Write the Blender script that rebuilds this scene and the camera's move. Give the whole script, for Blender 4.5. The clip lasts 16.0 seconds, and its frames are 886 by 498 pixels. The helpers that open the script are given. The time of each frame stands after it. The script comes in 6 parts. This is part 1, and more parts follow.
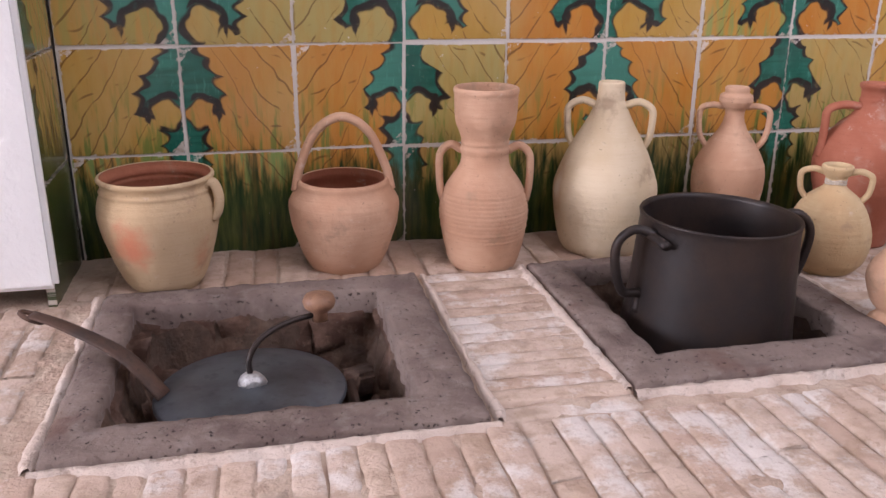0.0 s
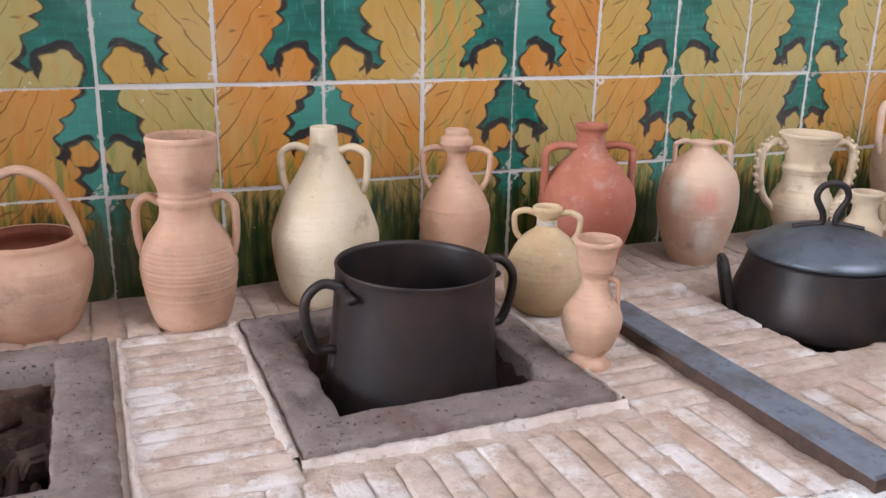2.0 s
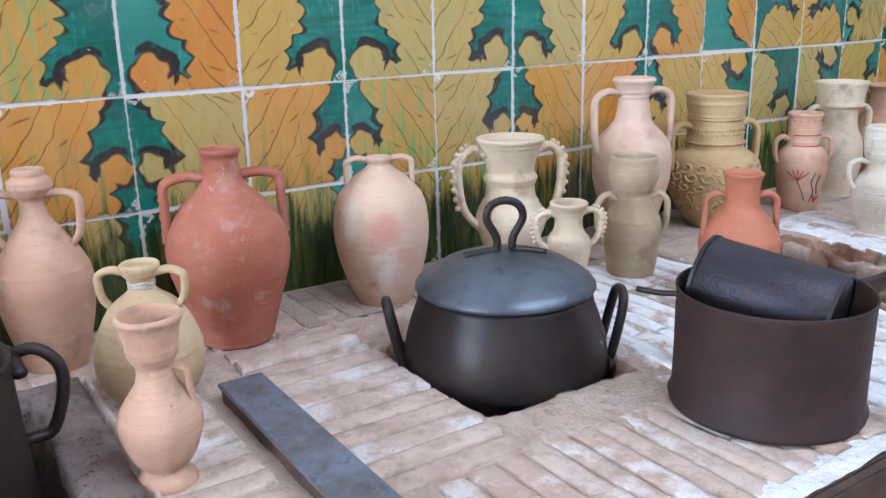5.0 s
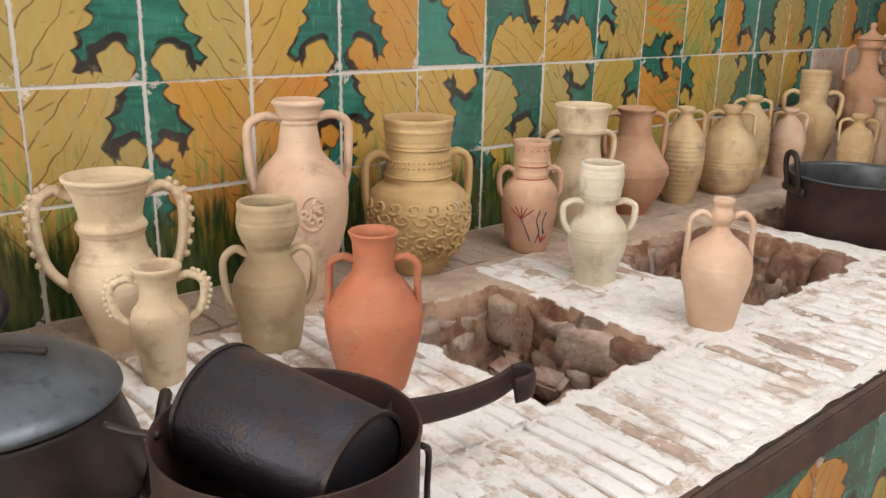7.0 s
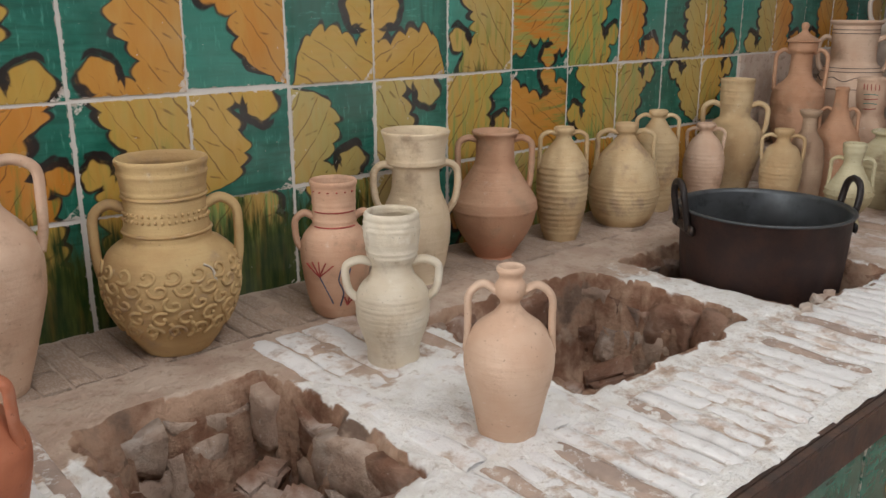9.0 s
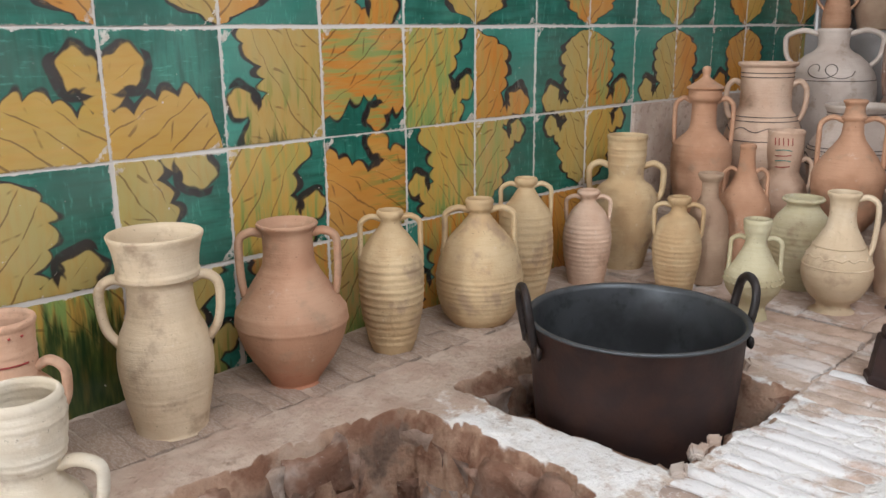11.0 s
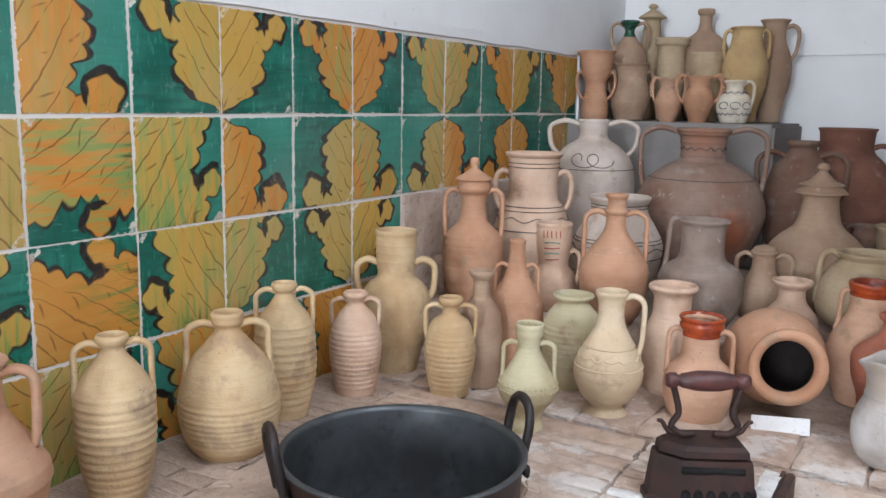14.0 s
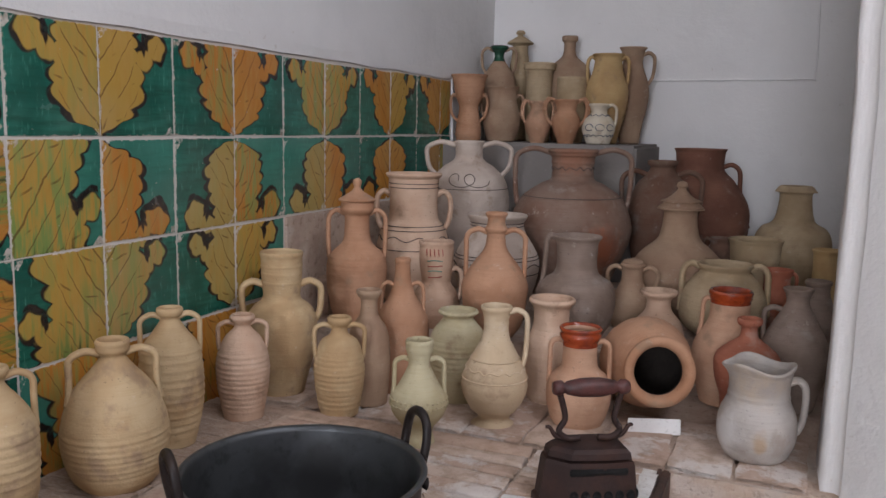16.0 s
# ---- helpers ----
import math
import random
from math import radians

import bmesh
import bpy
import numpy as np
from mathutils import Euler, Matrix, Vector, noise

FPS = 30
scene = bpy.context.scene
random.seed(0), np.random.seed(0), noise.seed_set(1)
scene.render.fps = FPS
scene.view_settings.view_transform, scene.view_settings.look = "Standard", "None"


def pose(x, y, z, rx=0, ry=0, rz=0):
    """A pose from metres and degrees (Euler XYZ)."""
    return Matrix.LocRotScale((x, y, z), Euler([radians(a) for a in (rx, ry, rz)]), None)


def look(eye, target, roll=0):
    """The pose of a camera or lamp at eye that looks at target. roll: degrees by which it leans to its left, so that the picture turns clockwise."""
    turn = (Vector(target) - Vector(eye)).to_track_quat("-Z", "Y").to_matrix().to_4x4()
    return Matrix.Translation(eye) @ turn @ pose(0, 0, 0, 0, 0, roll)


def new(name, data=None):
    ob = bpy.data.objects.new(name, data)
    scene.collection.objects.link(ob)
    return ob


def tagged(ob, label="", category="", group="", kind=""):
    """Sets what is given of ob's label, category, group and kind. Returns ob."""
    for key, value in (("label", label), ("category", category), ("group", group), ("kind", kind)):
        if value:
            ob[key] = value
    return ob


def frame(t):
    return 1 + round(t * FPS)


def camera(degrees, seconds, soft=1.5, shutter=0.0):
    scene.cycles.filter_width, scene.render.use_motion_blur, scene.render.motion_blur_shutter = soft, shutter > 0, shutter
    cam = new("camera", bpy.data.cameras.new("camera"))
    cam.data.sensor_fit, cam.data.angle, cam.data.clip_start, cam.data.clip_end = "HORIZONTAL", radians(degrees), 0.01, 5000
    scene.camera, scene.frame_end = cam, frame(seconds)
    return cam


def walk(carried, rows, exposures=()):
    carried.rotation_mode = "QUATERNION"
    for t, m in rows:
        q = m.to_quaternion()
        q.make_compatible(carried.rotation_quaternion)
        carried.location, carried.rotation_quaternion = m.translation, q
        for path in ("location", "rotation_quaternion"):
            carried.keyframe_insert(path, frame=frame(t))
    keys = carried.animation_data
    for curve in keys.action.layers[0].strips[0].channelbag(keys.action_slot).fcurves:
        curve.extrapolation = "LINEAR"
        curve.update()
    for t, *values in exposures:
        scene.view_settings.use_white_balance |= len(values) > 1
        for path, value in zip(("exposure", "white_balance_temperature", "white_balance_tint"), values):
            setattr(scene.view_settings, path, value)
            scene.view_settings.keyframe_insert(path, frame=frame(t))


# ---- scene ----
# Camera and its walk
cam = camera(55.5, 16.0, soft=1.5)
PATH = [
    (0, (0.331, -1.57, 0.527), (0.739, 0.276, -0.125), 0.4),
    (0.5, (0.376, -1.595, 0.522), (0.83, 0.244, -0.118), 0.5),
    (1, (0.419, -1.622, 0.527), (0.971, 0.195, -0.101), 1.3),
    (1.5, (0.483, -1.624, 0.538), (1.12, 0.177, -0.054), 1.2),
    (2, (0.586, -1.57, 0.547), (1.331, 0.192, -0.035), 1.2),
    (2.5, (0.673, -1.508, 0.545), (1.52, 0.208, -0.035), 1.1),
    (3, (0.746, -1.457, 0.54), (1.717, 0.191, -0.046), 1.5),
    (3.2, (0.771, -1.435, 0.541), (1.792, 0.181, -0.046), 1.6),
    (5.3, (1.137, -1.437, 0.51), (2.19, 0.169, -0.045), -1.5),
    (5.5, (1.187, -1.444, 0.517), (2.255, 0.15, -0.049), -1.0),
    (6, (1.317, -1.476, 0.525), (2.44, 0.074, -0.056), 0.0),
    (6.5, (1.447, -1.451, 0.525), (2.649, 0.04, -0.053), 0.8),
    (7, (1.622, -1.42, 0.529), (2.894, 0.013, -0.043), 1.2),
    (7.5, (1.74, -1.391, 0.522), (3.046, 0.013, -0.046), 0.9),
    (8, (1.847, -1.369, 0.523), (3.133, 0.052, -0.048), 0.3),
    (8.5, (2.009, -1.381, 0.528), (3.272, 0.063, -0.039), -0.1),
    (9, (2.159, -1.396, 0.528), (3.427, 0.047, -0.03), -0.0),
    (9.5, (2.271, -1.39, 0.521), (3.533, 0.058, -0.037), -0.1),
    (10, (2.411, -1.341, 0.525), (3.697, 0.087, -0.032), 0.1),
    (10.2, (2.475, -1.319, 0.534), (3.77, 0.103, -0.015), -0.1),
    (12.3, (2.854, -1.231, 0.593), (4.288, 0.099, 0.173), 0.2),
    (12.5, (2.871, -1.241, 0.594), (4.311, 0.085, 0.183), 0.3),
    (13, (2.892, -1.245, 0.593), (4.374, 0.042, 0.21), 0.5),
    (13.5, (2.888, -1.214, 0.604), (4.478, -0.055, 0.246), 0.9),
    (14, (2.856, -1.184, 0.609), (4.54, -0.161, 0.267), 1.1),
    (14.5, (2.829, -1.174, 0.615), (4.558, -0.223, 0.292), 1.1),
    (15, (2.817, -1.165, 0.613), (4.588, -0.283, 0.32), 1.2),
    (15.5, (2.813, -1.163, 0.612), (4.617, -0.351, 0.321), 1.2),
    (16, (2.809, -1.166, 0.612), (4.64, -0.415, 0.323), 1.2),
]
EXPOSURES = [(0.0, -0.7, 6550, 22), (1.5, -0.48, 6250, 14), (3.0, -0.47, 5650, 8), (5.5, -0.27, 5300, 5), (6.5, -0.35, 6100, 6), (7.5, -0.58, 7900, 8),
             (9.0, -0.87, 6850, 6), (9.5, -0.82, 6650, 9), (10.2, -0.62, 6650, 8), (12.5, -0.22, 6050, 4), (14.5, -0.22, 6150, 6), (15.2, -0.45, 6400, 8), (15.5, -0.82, 6450, 10), (16.0, -1.02, 6500, 12)]
walk(cam, [(t, look(eye, target, roll)) for t, eye, target, roll in PATH], EXPOSURES)

# Daylight: sky outside and two wide windows, one behind the visitor and one far down the hall
world = bpy.data.worlds.new("sky")
scene.world = world
world.use_nodes = True
sky = world.node_tree.nodes.new("ShaderNodeTexSky")
sky.sky_type, sky.sun_disc = "NISHITA", False
sky.sun_elevation, sky.sun_rotation = radians(40), radians(160)
world.node_tree.links.new(sky.outputs[0], world.node_tree.nodes["Background"].inputs[0])
world.node_tree.nodes["Background"].inputs[1].default_value = 0.1


def area(name, eye, target, wide, high, watts, colour):
    lamp = bpy.data.lights.new(name, "AREA")
    lamp.shape, lamp.size, lamp.size_y, lamp.energy, lamp.color = "RECTANGLE", wide, high, watts, colour
    ob = new(name, lamp)
    ob.matrix_world = look(eye, target)
    return ob


area("west_window_daylight", (-6.9, -1.65, 1.75), (2.0, -1.0, 0.1), 2.0, 2.0, 700, (0.87, 0.91, 1.0))
area("south_window_daylight", (2.4, -2.62, 2.9), (2.4, -0.7, 0.0), 2.6, 1.05, 124, (0.87, 0.9, 1.0))


# ---- materials ----
class E:
    """A socket of a node tree that takes part in sums and products."""

    def __init__(self, tree, socket):
        self.tree, self.socket = tree, socket

    def op(self, kind, *others, clamp=False):
        node = self.tree.nodes.new("ShaderNodeMath")
        node.operation, node.use_clamp = kind, clamp
        for i, v in enumerate((self, *others)):
            if isinstance(v, E):
                self.tree.links.new(v.socket, node.inputs[i])
            else:
                node.inputs[i].default_value = v
        return E(self.tree, node.outputs[0])

    def __add__(self, o): return self.op("ADD", o)
    def __sub__(self, o): return self.op("SUBTRACT", o)
    def __mul__(self, o): return self.op("MULTIPLY", o)
    def __truediv__(self, o): return self.op("DIVIDE", o)
    def least(self, o): return self.op("MINIMUM", o)
    def most(self, o): return self.op("MAXIMUM", o)
    def size(self): return self.op("ABSOLUTE")
    def sine(self): return self.op("SINE")

    def step(self, lo, hi):
        """0 below lo, 1 above hi, smooth between (lo may lie above hi)."""
        node = self.tree.nodes.new("ShaderNodeMapRange")
        node.interpolation_type = "SMOOTHSTEP"
        self.tree.links.new(self.socket, node.inputs[0])
        node.inputs[1].default_value, node.inputs[2].default_value = min(lo, hi), max(lo, hi)
        node.inputs[3].default_value, node.inputs[4].default_value = (0, 1) if lo < hi else (1, 0)
        return E(self.tree, node.outputs[0])


class Mat:
    """A node material under construction."""

    def __init__(self, name, rough=0.8, metal=0.0, spec=0.4):
        self.mat = bpy.data.materials.new(name)
        self.mat.use_nodes = True
        self.t = self.mat.node_tree
        self.p = self.t.nodes["Principled BSDF"]
        self.p.inputs["Roughness"].default_value = rough
        self.p.inputs["Metallic"].default_value = metal
        self.p.inputs["Specular IOR Level"].default_value = spec
        self.geo = self.t.nodes.new("ShaderNodeNewGeometry")
        self.tex = self.t.nodes.new("ShaderNodeTexCoord")
        self.info = self.t.nodes.new("ShaderNodeObjectInfo")

    def where(self, shift=True):
        """Own coordinates of the thing, set apart from one thing to the next."""
        if not shift:
            return self.geo.outputs["Position"]
        add = self.t.nodes.new("ShaderNodeVectorMath")
        self.t.links.new(self.tex.outputs["Object"], add.inputs[0])
        mul = self.t.nodes.new("ShaderNodeMath")
        mul.operation = "MULTIPLY"
        mul.inputs[1].default_value = 37.0
        self.t.links.new(self.info.outputs["Random"], mul.inputs[0])
        self.t.links.new(mul.outputs[0], add.inputs[1])
        return add.outputs[0]

    def noise(self, scale, detail=4, at=None, rough=0.6, stretch=None):
        n = self.t.nodes.new("ShaderNodeTexNoise")
        n.inputs["Scale"].default_value, n.inputs["Detail"].default_value, n.inputs["Roughness"].default_value = scale, detail, rough
        at = at or self.where()
        if stretch:
            m = self.t.nodes.new("ShaderNodeMapping")
            m.inputs["Scale"].default_value = stretch
            self.t.links.new(at, m.inputs[0])
            at = m.outputs[0]
        self.t.links.new(at, n.inputs["Vector"])
        return E(self.t, n.outputs[0])

    def random(self):
        return E(self.t, self.info.outputs["Random"])

    def axes(self, socket):
        s = self.t.nodes.new("ShaderNodeSeparateXYZ")
        self.t.links.new(socket, s.inputs[0])
        return [E(self.t, o) for o in s.outputs]

    def mix(self, fac, a, b):
        m = self.t.nodes.new("ShaderNodeMix")
        m.data_type = "RGBA"
        for i, v in ((0, fac), (6, a), (7, b)):
            if isinstance(v, E):
                self.t.links.new(v.socket, m.inputs[i])
            elif isinstance(v, bpy.types.NodeSocket):
                self.t.links.new(v, m.inputs[i])
            else:
                m.inputs[i].default_value = (*v, 1) if isinstance(v, tuple) else v
        return m.outputs[2]

    def done(self, colour, height=None, strength=0.4, distance=0.003, rough=None):
        self.t.links.new(colour, self.p.inputs["Base Color"])
        if height is not None:
            b = self.t.nodes.new("ShaderNodeBump")
            b.inputs["Strength"].default_value, b.inputs["Distance"].default_value = strength, distance
            self.t.links.new(height.socket, b.inputs["Height"])
            self.t.links.new(b.outputs[0], self.p.inputs["Normal"])
        if rough is not None:
            self.t.links.new(rough.socket, self.p.inputs["Roughness"])
        return self.mat


def clay(name, light, dark, stain=(0.3, 0.2, 0.13), rough=0.82, chalk=0.25, marks=()):
    m = Mat(name, rough)
    x, y, z = m.axes(m.where())
    big, fine = m.noise(9, 3), m.noise(70, 5)
    rings = m.noise(3.2, 3, stretch=(6, 6, 90))
    c = m.mix(big.step(0.35, 0.68), light, dark)
    c = m.mix(rings.step(0.42, 0.7) * 0.3, c, dark)
    c = m.mix(m.noise(4, 2).step(0.5, 0.7) * 0.35, c, tuple(v * 0.72 for v in dark))
    c = m.mix(m.noise(16, 6).step(0.55, 0.7) * 0.65, c, stain)
    c = m.mix(m.noise(30, 6, rough=0.75).step(0.6, 0.72) * chalk, c, (0.75, 0.7, 0.62))
    c = m.mix(m.noise(190, 2).step(0.68, 0.74) * 0.6, c, tuple(v * 0.35 for v in dark))
    ox, oy, oz = m.axes(m.tex.outputs["Object"])
    for (mx, my, mz), size, tall, tone in marks:
        dx, dy, dz = ox - mx, oy - my, (oz - mz) / tall
        far = (dx * dx + dy * dy + dz * dz).op("SQRT") + (big - 0.5) * size * 1.2 + (m.noise(38, 5) - 0.5) * size * 1.1
        c = m.mix(far.step(size * 1.1, size * 0.2) * 0.7, c, tone)
    return m.done(c, fine * 0.6 + rings * 0.35 + m.noise(160, 2) * 0.35 + m.noise(24, 3) * 0.8, 0.55, 0.003)


CLAY_BUFF = clay("buff_clay", (0.58, 0.43, 0.25), (0.47, 0.31, 0.16))
CLAY_CREAM = clay("cream_clay", (0.66, 0.53, 0.37), (0.56, 0.42, 0.27))
CLAY_PINK = clay("pink_clay", (0.58, 0.36, 0.24), (0.47, 0.26, 0.16))
CLAY_PALE = clay("pale_clay", (0.63, 0.45, 0.33), (0.54, 0.35, 0.24))
CLAY_WHITE = clay("whitish_clay", (0.66, 0.59, 0.48), (0.56, 0.46, 0.33), chalk=0.4)
CLAY_RED = clay("red_clay", (0.42, 0.15, 0.09), (0.33, 0.1, 0.055), (0.45, 0.3, 0.24))
CLAY_ORANGE = clay("orange_clay", (0.44, 0.15, 0.075), (0.38, 0.12, 0.06), (0.42, 0.2, 0.13), 0.6, 0.14)
CLAY_TERRA = clay("terracotta_clay", (0.5, 0.28, 0.17), (0.4, 0.2, 0.11))
CLAY_BROWN = clay("brown_clay", (0.31, 0.2, 0.125), (0.22, 0.125, 0.075))
CLAY_GREY = clay("grey_buff_clay", (0.47, 0.36, 0.23), (0.36, 0.26, 0.15))
CLAY_OCHRE = clay("ochre_clay", (0.52, 0.36, 0.17), (0.43, 0.27, 0.12))
CLAY_GREEN = clay("greenish_clay", (0.52, 0.46, 0.3), (0.43, 0.35, 0.2))
CLAY_DUST = clay("dusty_grey_clay", (0.29, 0.22, 0.18), (0.2, 0.14, 0.105), (0.36, 0.31, 0.27), 0.9, 0.4)
CLAY_SOOT = clay("sooty_clay", (0.17, 0.105, 0.075), (0.14, 0.065, 0.04), (0.24, 0.19, 0.16), 0.85, 0.3)
CLAY_SPOT = clay("blotched_clay", (0.6, 0.42, 0.29), (0.52, 0.32, 0.22), chalk=0.35, marks=(((0.0, -0.085, 0.15), 0.038, 1.0, (0.52, 0.2, 0.15)), ((0.0, -0.075, 0.075), 0.035, 2.0, (0.72, 0.66, 0.58)), ((-0.06, -0.06, 0.16), 0.025, 2.0, (0.7, 0.62, 0.52))))
CLAY_SCORCH = clay("scorched_buff_clay", (0.58, 0.43, 0.27), (0.5, 0.35, 0.2), marks=(((-0.012, -0.098, 0.1), 0.042, 1.5, (0.55, 0.13, 0.06)), ((0.1, -0.03, 0.05), 0.03, 2.2, (0.5, 0.2, 0.1))))
CLAY_BURN = clay("half_fired_cream_clay", (0.66, 0.54, 0.38), (0.58, 0.45, 0.29), marks=(((-0.085, -0.03, 0.12), 0.045, 1.6, (0.46, 0.28, 0.14)), ((-0.09, -0.04, 0.13), 0.022, 1.6, (0.78, 0.72, 0.62))))
CLAY_BASE = clay("two_tone_terracotta", (0.5, 0.3, 0.19), (0.42, 0.22, 0.13), marks=(((0.0, 0.0, -0.02), 0.15, 0.85, (0.45, 0.17, 0.09)),))
CLAY_HUGE = clay("grey_and_red_fired_clay", (0.25, 0.17, 0.13), (0.2, 0.11, 0.075), (0.33, 0.27, 0.23), 0.85, 0.35, marks=(((0.09, -0.15, 0.17), 0.09, 1.0, (0.42, 0.12, 0.05)), ((0.0, -0.05, 0.44), 0.08, 0.9, (0.3, 0.13, 0.075))))
CLAY_FIRED = clay("orange_fired_clay", (0.36, 0.13, 0.07), (0.28, 0.09, 0.045))
CLAY_DARKRED = clay("dark_red_brown_clay", (0.21, 0.095, 0.06), (0.15, 0.06, 0.038), (0.26, 0.18, 0.14))
CLAY_TAN = clay("tan_clay", (0.41, 0.285, 0.19), (0.32, 0.2, 0.13))
CLAY_CHALK = clay("pinkish_white_clay", (0.6, 0.51, 0.44), (0.5, 0.4, 0.33), chalk=0.4)
CLAY_ASH = clay("ashy_white_clay", (0.5, 0.46, 0.42), (0.38, 0.34, 0.31), (0.33, 0.27, 0.22), 0.85, 0.45, marks=(((0.0, -0.02, 0.17), 0.075, 0.8, (0.5, 0.38, 0.26)), ((-0.06, -0.05, 0.06), 0.05, 1.0, (0.66, 0.65, 0.64)), ((0.01, -0.075, 0.05), 0.016, 1.8, (0.42, 0.28, 0.15))))


def plain(name, colour, rough, second=None, scale=30, metal=0.0, bump=0.3, spec=0.4):
    m = Mat(name, rough, metal, spec)
    second = second or tuple(v * 0.7 for v in colour)
    c = m.mix(m.noise(scale, 5).step(0.38, 0.66), colour, second)
    c = m.mix(m.noise(scale * 5, 3).step(0.55, 0.7) * 0.5, c, tuple(v * 0.6 for v in second))
    return m.done(c, m.noise(scale * 4, 4), bump, 0.002, (m.noise(scale * 0.6, 3) - 0.5) * 0.35 + rough)


IRON = plain("black_iron", (0.021, 0.0165, 0.016), 0.46, (0.036, 0.023, 0.018), 14, 0.2, 0.3, 0.35)
# Blue-grey base carries the sky's reflection on the cauldron lid.
IRON_LID = plain("sky_tinted_iron_lid", (0.12, 0.135, 0.155), 0.42, (0.07, 0.075, 0.085), 9, 0.6, 0.2)
RUST_IRON = plain("brown_iron", (0.032, 0.0185, 0.0165), 0.6, (0.05, 0.024, 0.018), 18, 0.1, 0.4, 0.3)
# The drum's bluish sheen is mixed into this base colour.
DRUM_IRON = plain("blue_sheen_hammered_iron", (0.03, 0.03, 0.04), 0.36, (0.045, 0.03, 0.03), 60, 0.5, 0.7)
RUST = plain("rusty_iron", (0.1, 0.055, 0.038), 0.7, (0.06, 0.04, 0.033), 25, 0.1, 0.5)
GREY_IRON = plain("grey_iron_interior", (0.085, 0.09, 0.095), 0.42, (0.045, 0.046, 0.047), 6, 0.5, 0.15)
BLUE_STEEL = plain("blue_grey_steel", (0.2, 0.22, 0.26), 0.5, (0.12, 0.11, 0.11), 12, 0.4, 0.3)
TIN = plain("bright_tin", (0.6, 0.6, 0.6), 0.4, (0.35, 0.34, 0.33), 80, 0.6, 0.9)
WOOD = plain("turned_wood", (0.28, 0.15, 0.09), 0.5, (0.2, 0.1, 0.06), 40)
DARK_WOOD = plain("dark_red_wood", (0.09, 0.03, 0.026), 0.45, (0.05, 0.022, 0.02), 40)

def lava_stone():
    m = Mat("grey_lava_stone", 0.92, 0, 0.2)
    at = m.where(False)
    c = m.mix(m.noise(9, 5, at).step(0.38, 0.66), (0.23, 0.175, 0.15), (0.15, 0.108, 0.094))
    c = m.mix(m.noise(34, 6, at).step(0.5, 0.72) * 0.6, c, (0.28, 0.235, 0.21))
    pits = m.noise(140, 3, at).step(0.62, 0.7)
    c = m.mix(pits * 0.85, c, (0.04, 0.028, 0.025))
    c = m.mix(m.noise(6, 4, at).step(0.6, 0.7) * 0.5, c, (0.13, 0.06, 0.04))
    return m.done(c, m.noise(40, 6, at, 0.7) - pits * 0.7, 0.9, 0.006)


STONE = lava_stone()
GLAZE = plain("orange_red_glaze", (0.38, 0.06, 0.015), 0.12, (0.2, 0.03, 0.012), 30, spec=0.6)
GLAZE_GREEN = plain("dark_green_glaze", (0.012, 0.05, 0.03), 0.12, (0.02, 0.09, 0.05), 30, spec=0.6)
PAINT_DARK = plain("dark_slip", (0.1, 0.075, 0.065), 0.8)
PAINT_RED = plain("red_slip", (0.36, 0.05, 0.04), 0.8)
PAINT_GREEN = plain("green_slip", (0.08, 0.3, 0.24), 0.8)
PAINT_BLUE = plain("blue_slip", (0.06, 0.08, 0.14), 0.8)
STRING = plain("string", (0.6, 0.52, 0.42), 0.9, None, 200)
# Near-black stands for the shade deep inside the fallen jar.
INSIDE_SHADE = plain("shaded_interior", (0.03, 0.022, 0.018), 0.9)
CARD = plain("white_card", (0.8, 0.78, 0.76), 0.6, (0.76, 0.74, 0.72), 20, bump=0.05)


def plaster(name, colour, scale=4.0):
    m = Mat(name, 0.9, 0, 0.2)
    at = m.where(False)
    c = m.mix(m.noise(scale, 5, at).step(0.4, 0.75) * 0.5, colour, tuple(v * 0.88 for v in colour))
    c = m.mix(m.noise(40, 5, at).step(0.66, 0.74) * 0.35, c, (0.5, 0.43, 0.37))
    return m.done(c, m.noise(14, 5, at) + m.noise(90, 3, at) * 0.3, 0.5, 0.006)


PLASTER = plaster("white_plaster", (0.8, 0.79, 0.78))
GROUT = plaster("grey_white_grout", (0.62, 0.58, 0.53), 12)
# Dark grey includes the shade that lies below the high shelf.
LEDGE = plaster("grey_shade_plaster", (0.26, 0.235, 0.22), 9)
PATCH = plaster("pink_brown_mortar", (0.47, 0.33, 0.27), 14)


def rubble(name, a, b, blackening, pale=0.8):
    m = Mat(name, 0.95, 0, 0.15)
    at = m.where(False)
    x, y, z = m.axes(at)
    c = m.mix(m.noise(14, 6, at).step(0.38, 0.62), a, b)
    c = m.mix(m.noise(7, 4, at).step(0.52, 0.68) * pale, c, (0.58, 0.5, 0.44))
    c = m.mix(m.noise(5, 5, at).step(0.5, 0.66) * blackening, c, (0.07, 0.05, 0.042))
    c = m.mix(m.noise(60, 4, at).step(0.55, 0.7) * 0.5, c, (0.2, 0.13, 0.09))
    c = m.mix(m.noise(95, 5, at).step(0.64, 0.7) * 0.6 * pale, c, (0.62, 0.55, 0.48))
    return m.done(c, m.noise(24, 7, at, 0.7) + m.noise(110, 3, at) * 0.3, 0.9, 0.012)


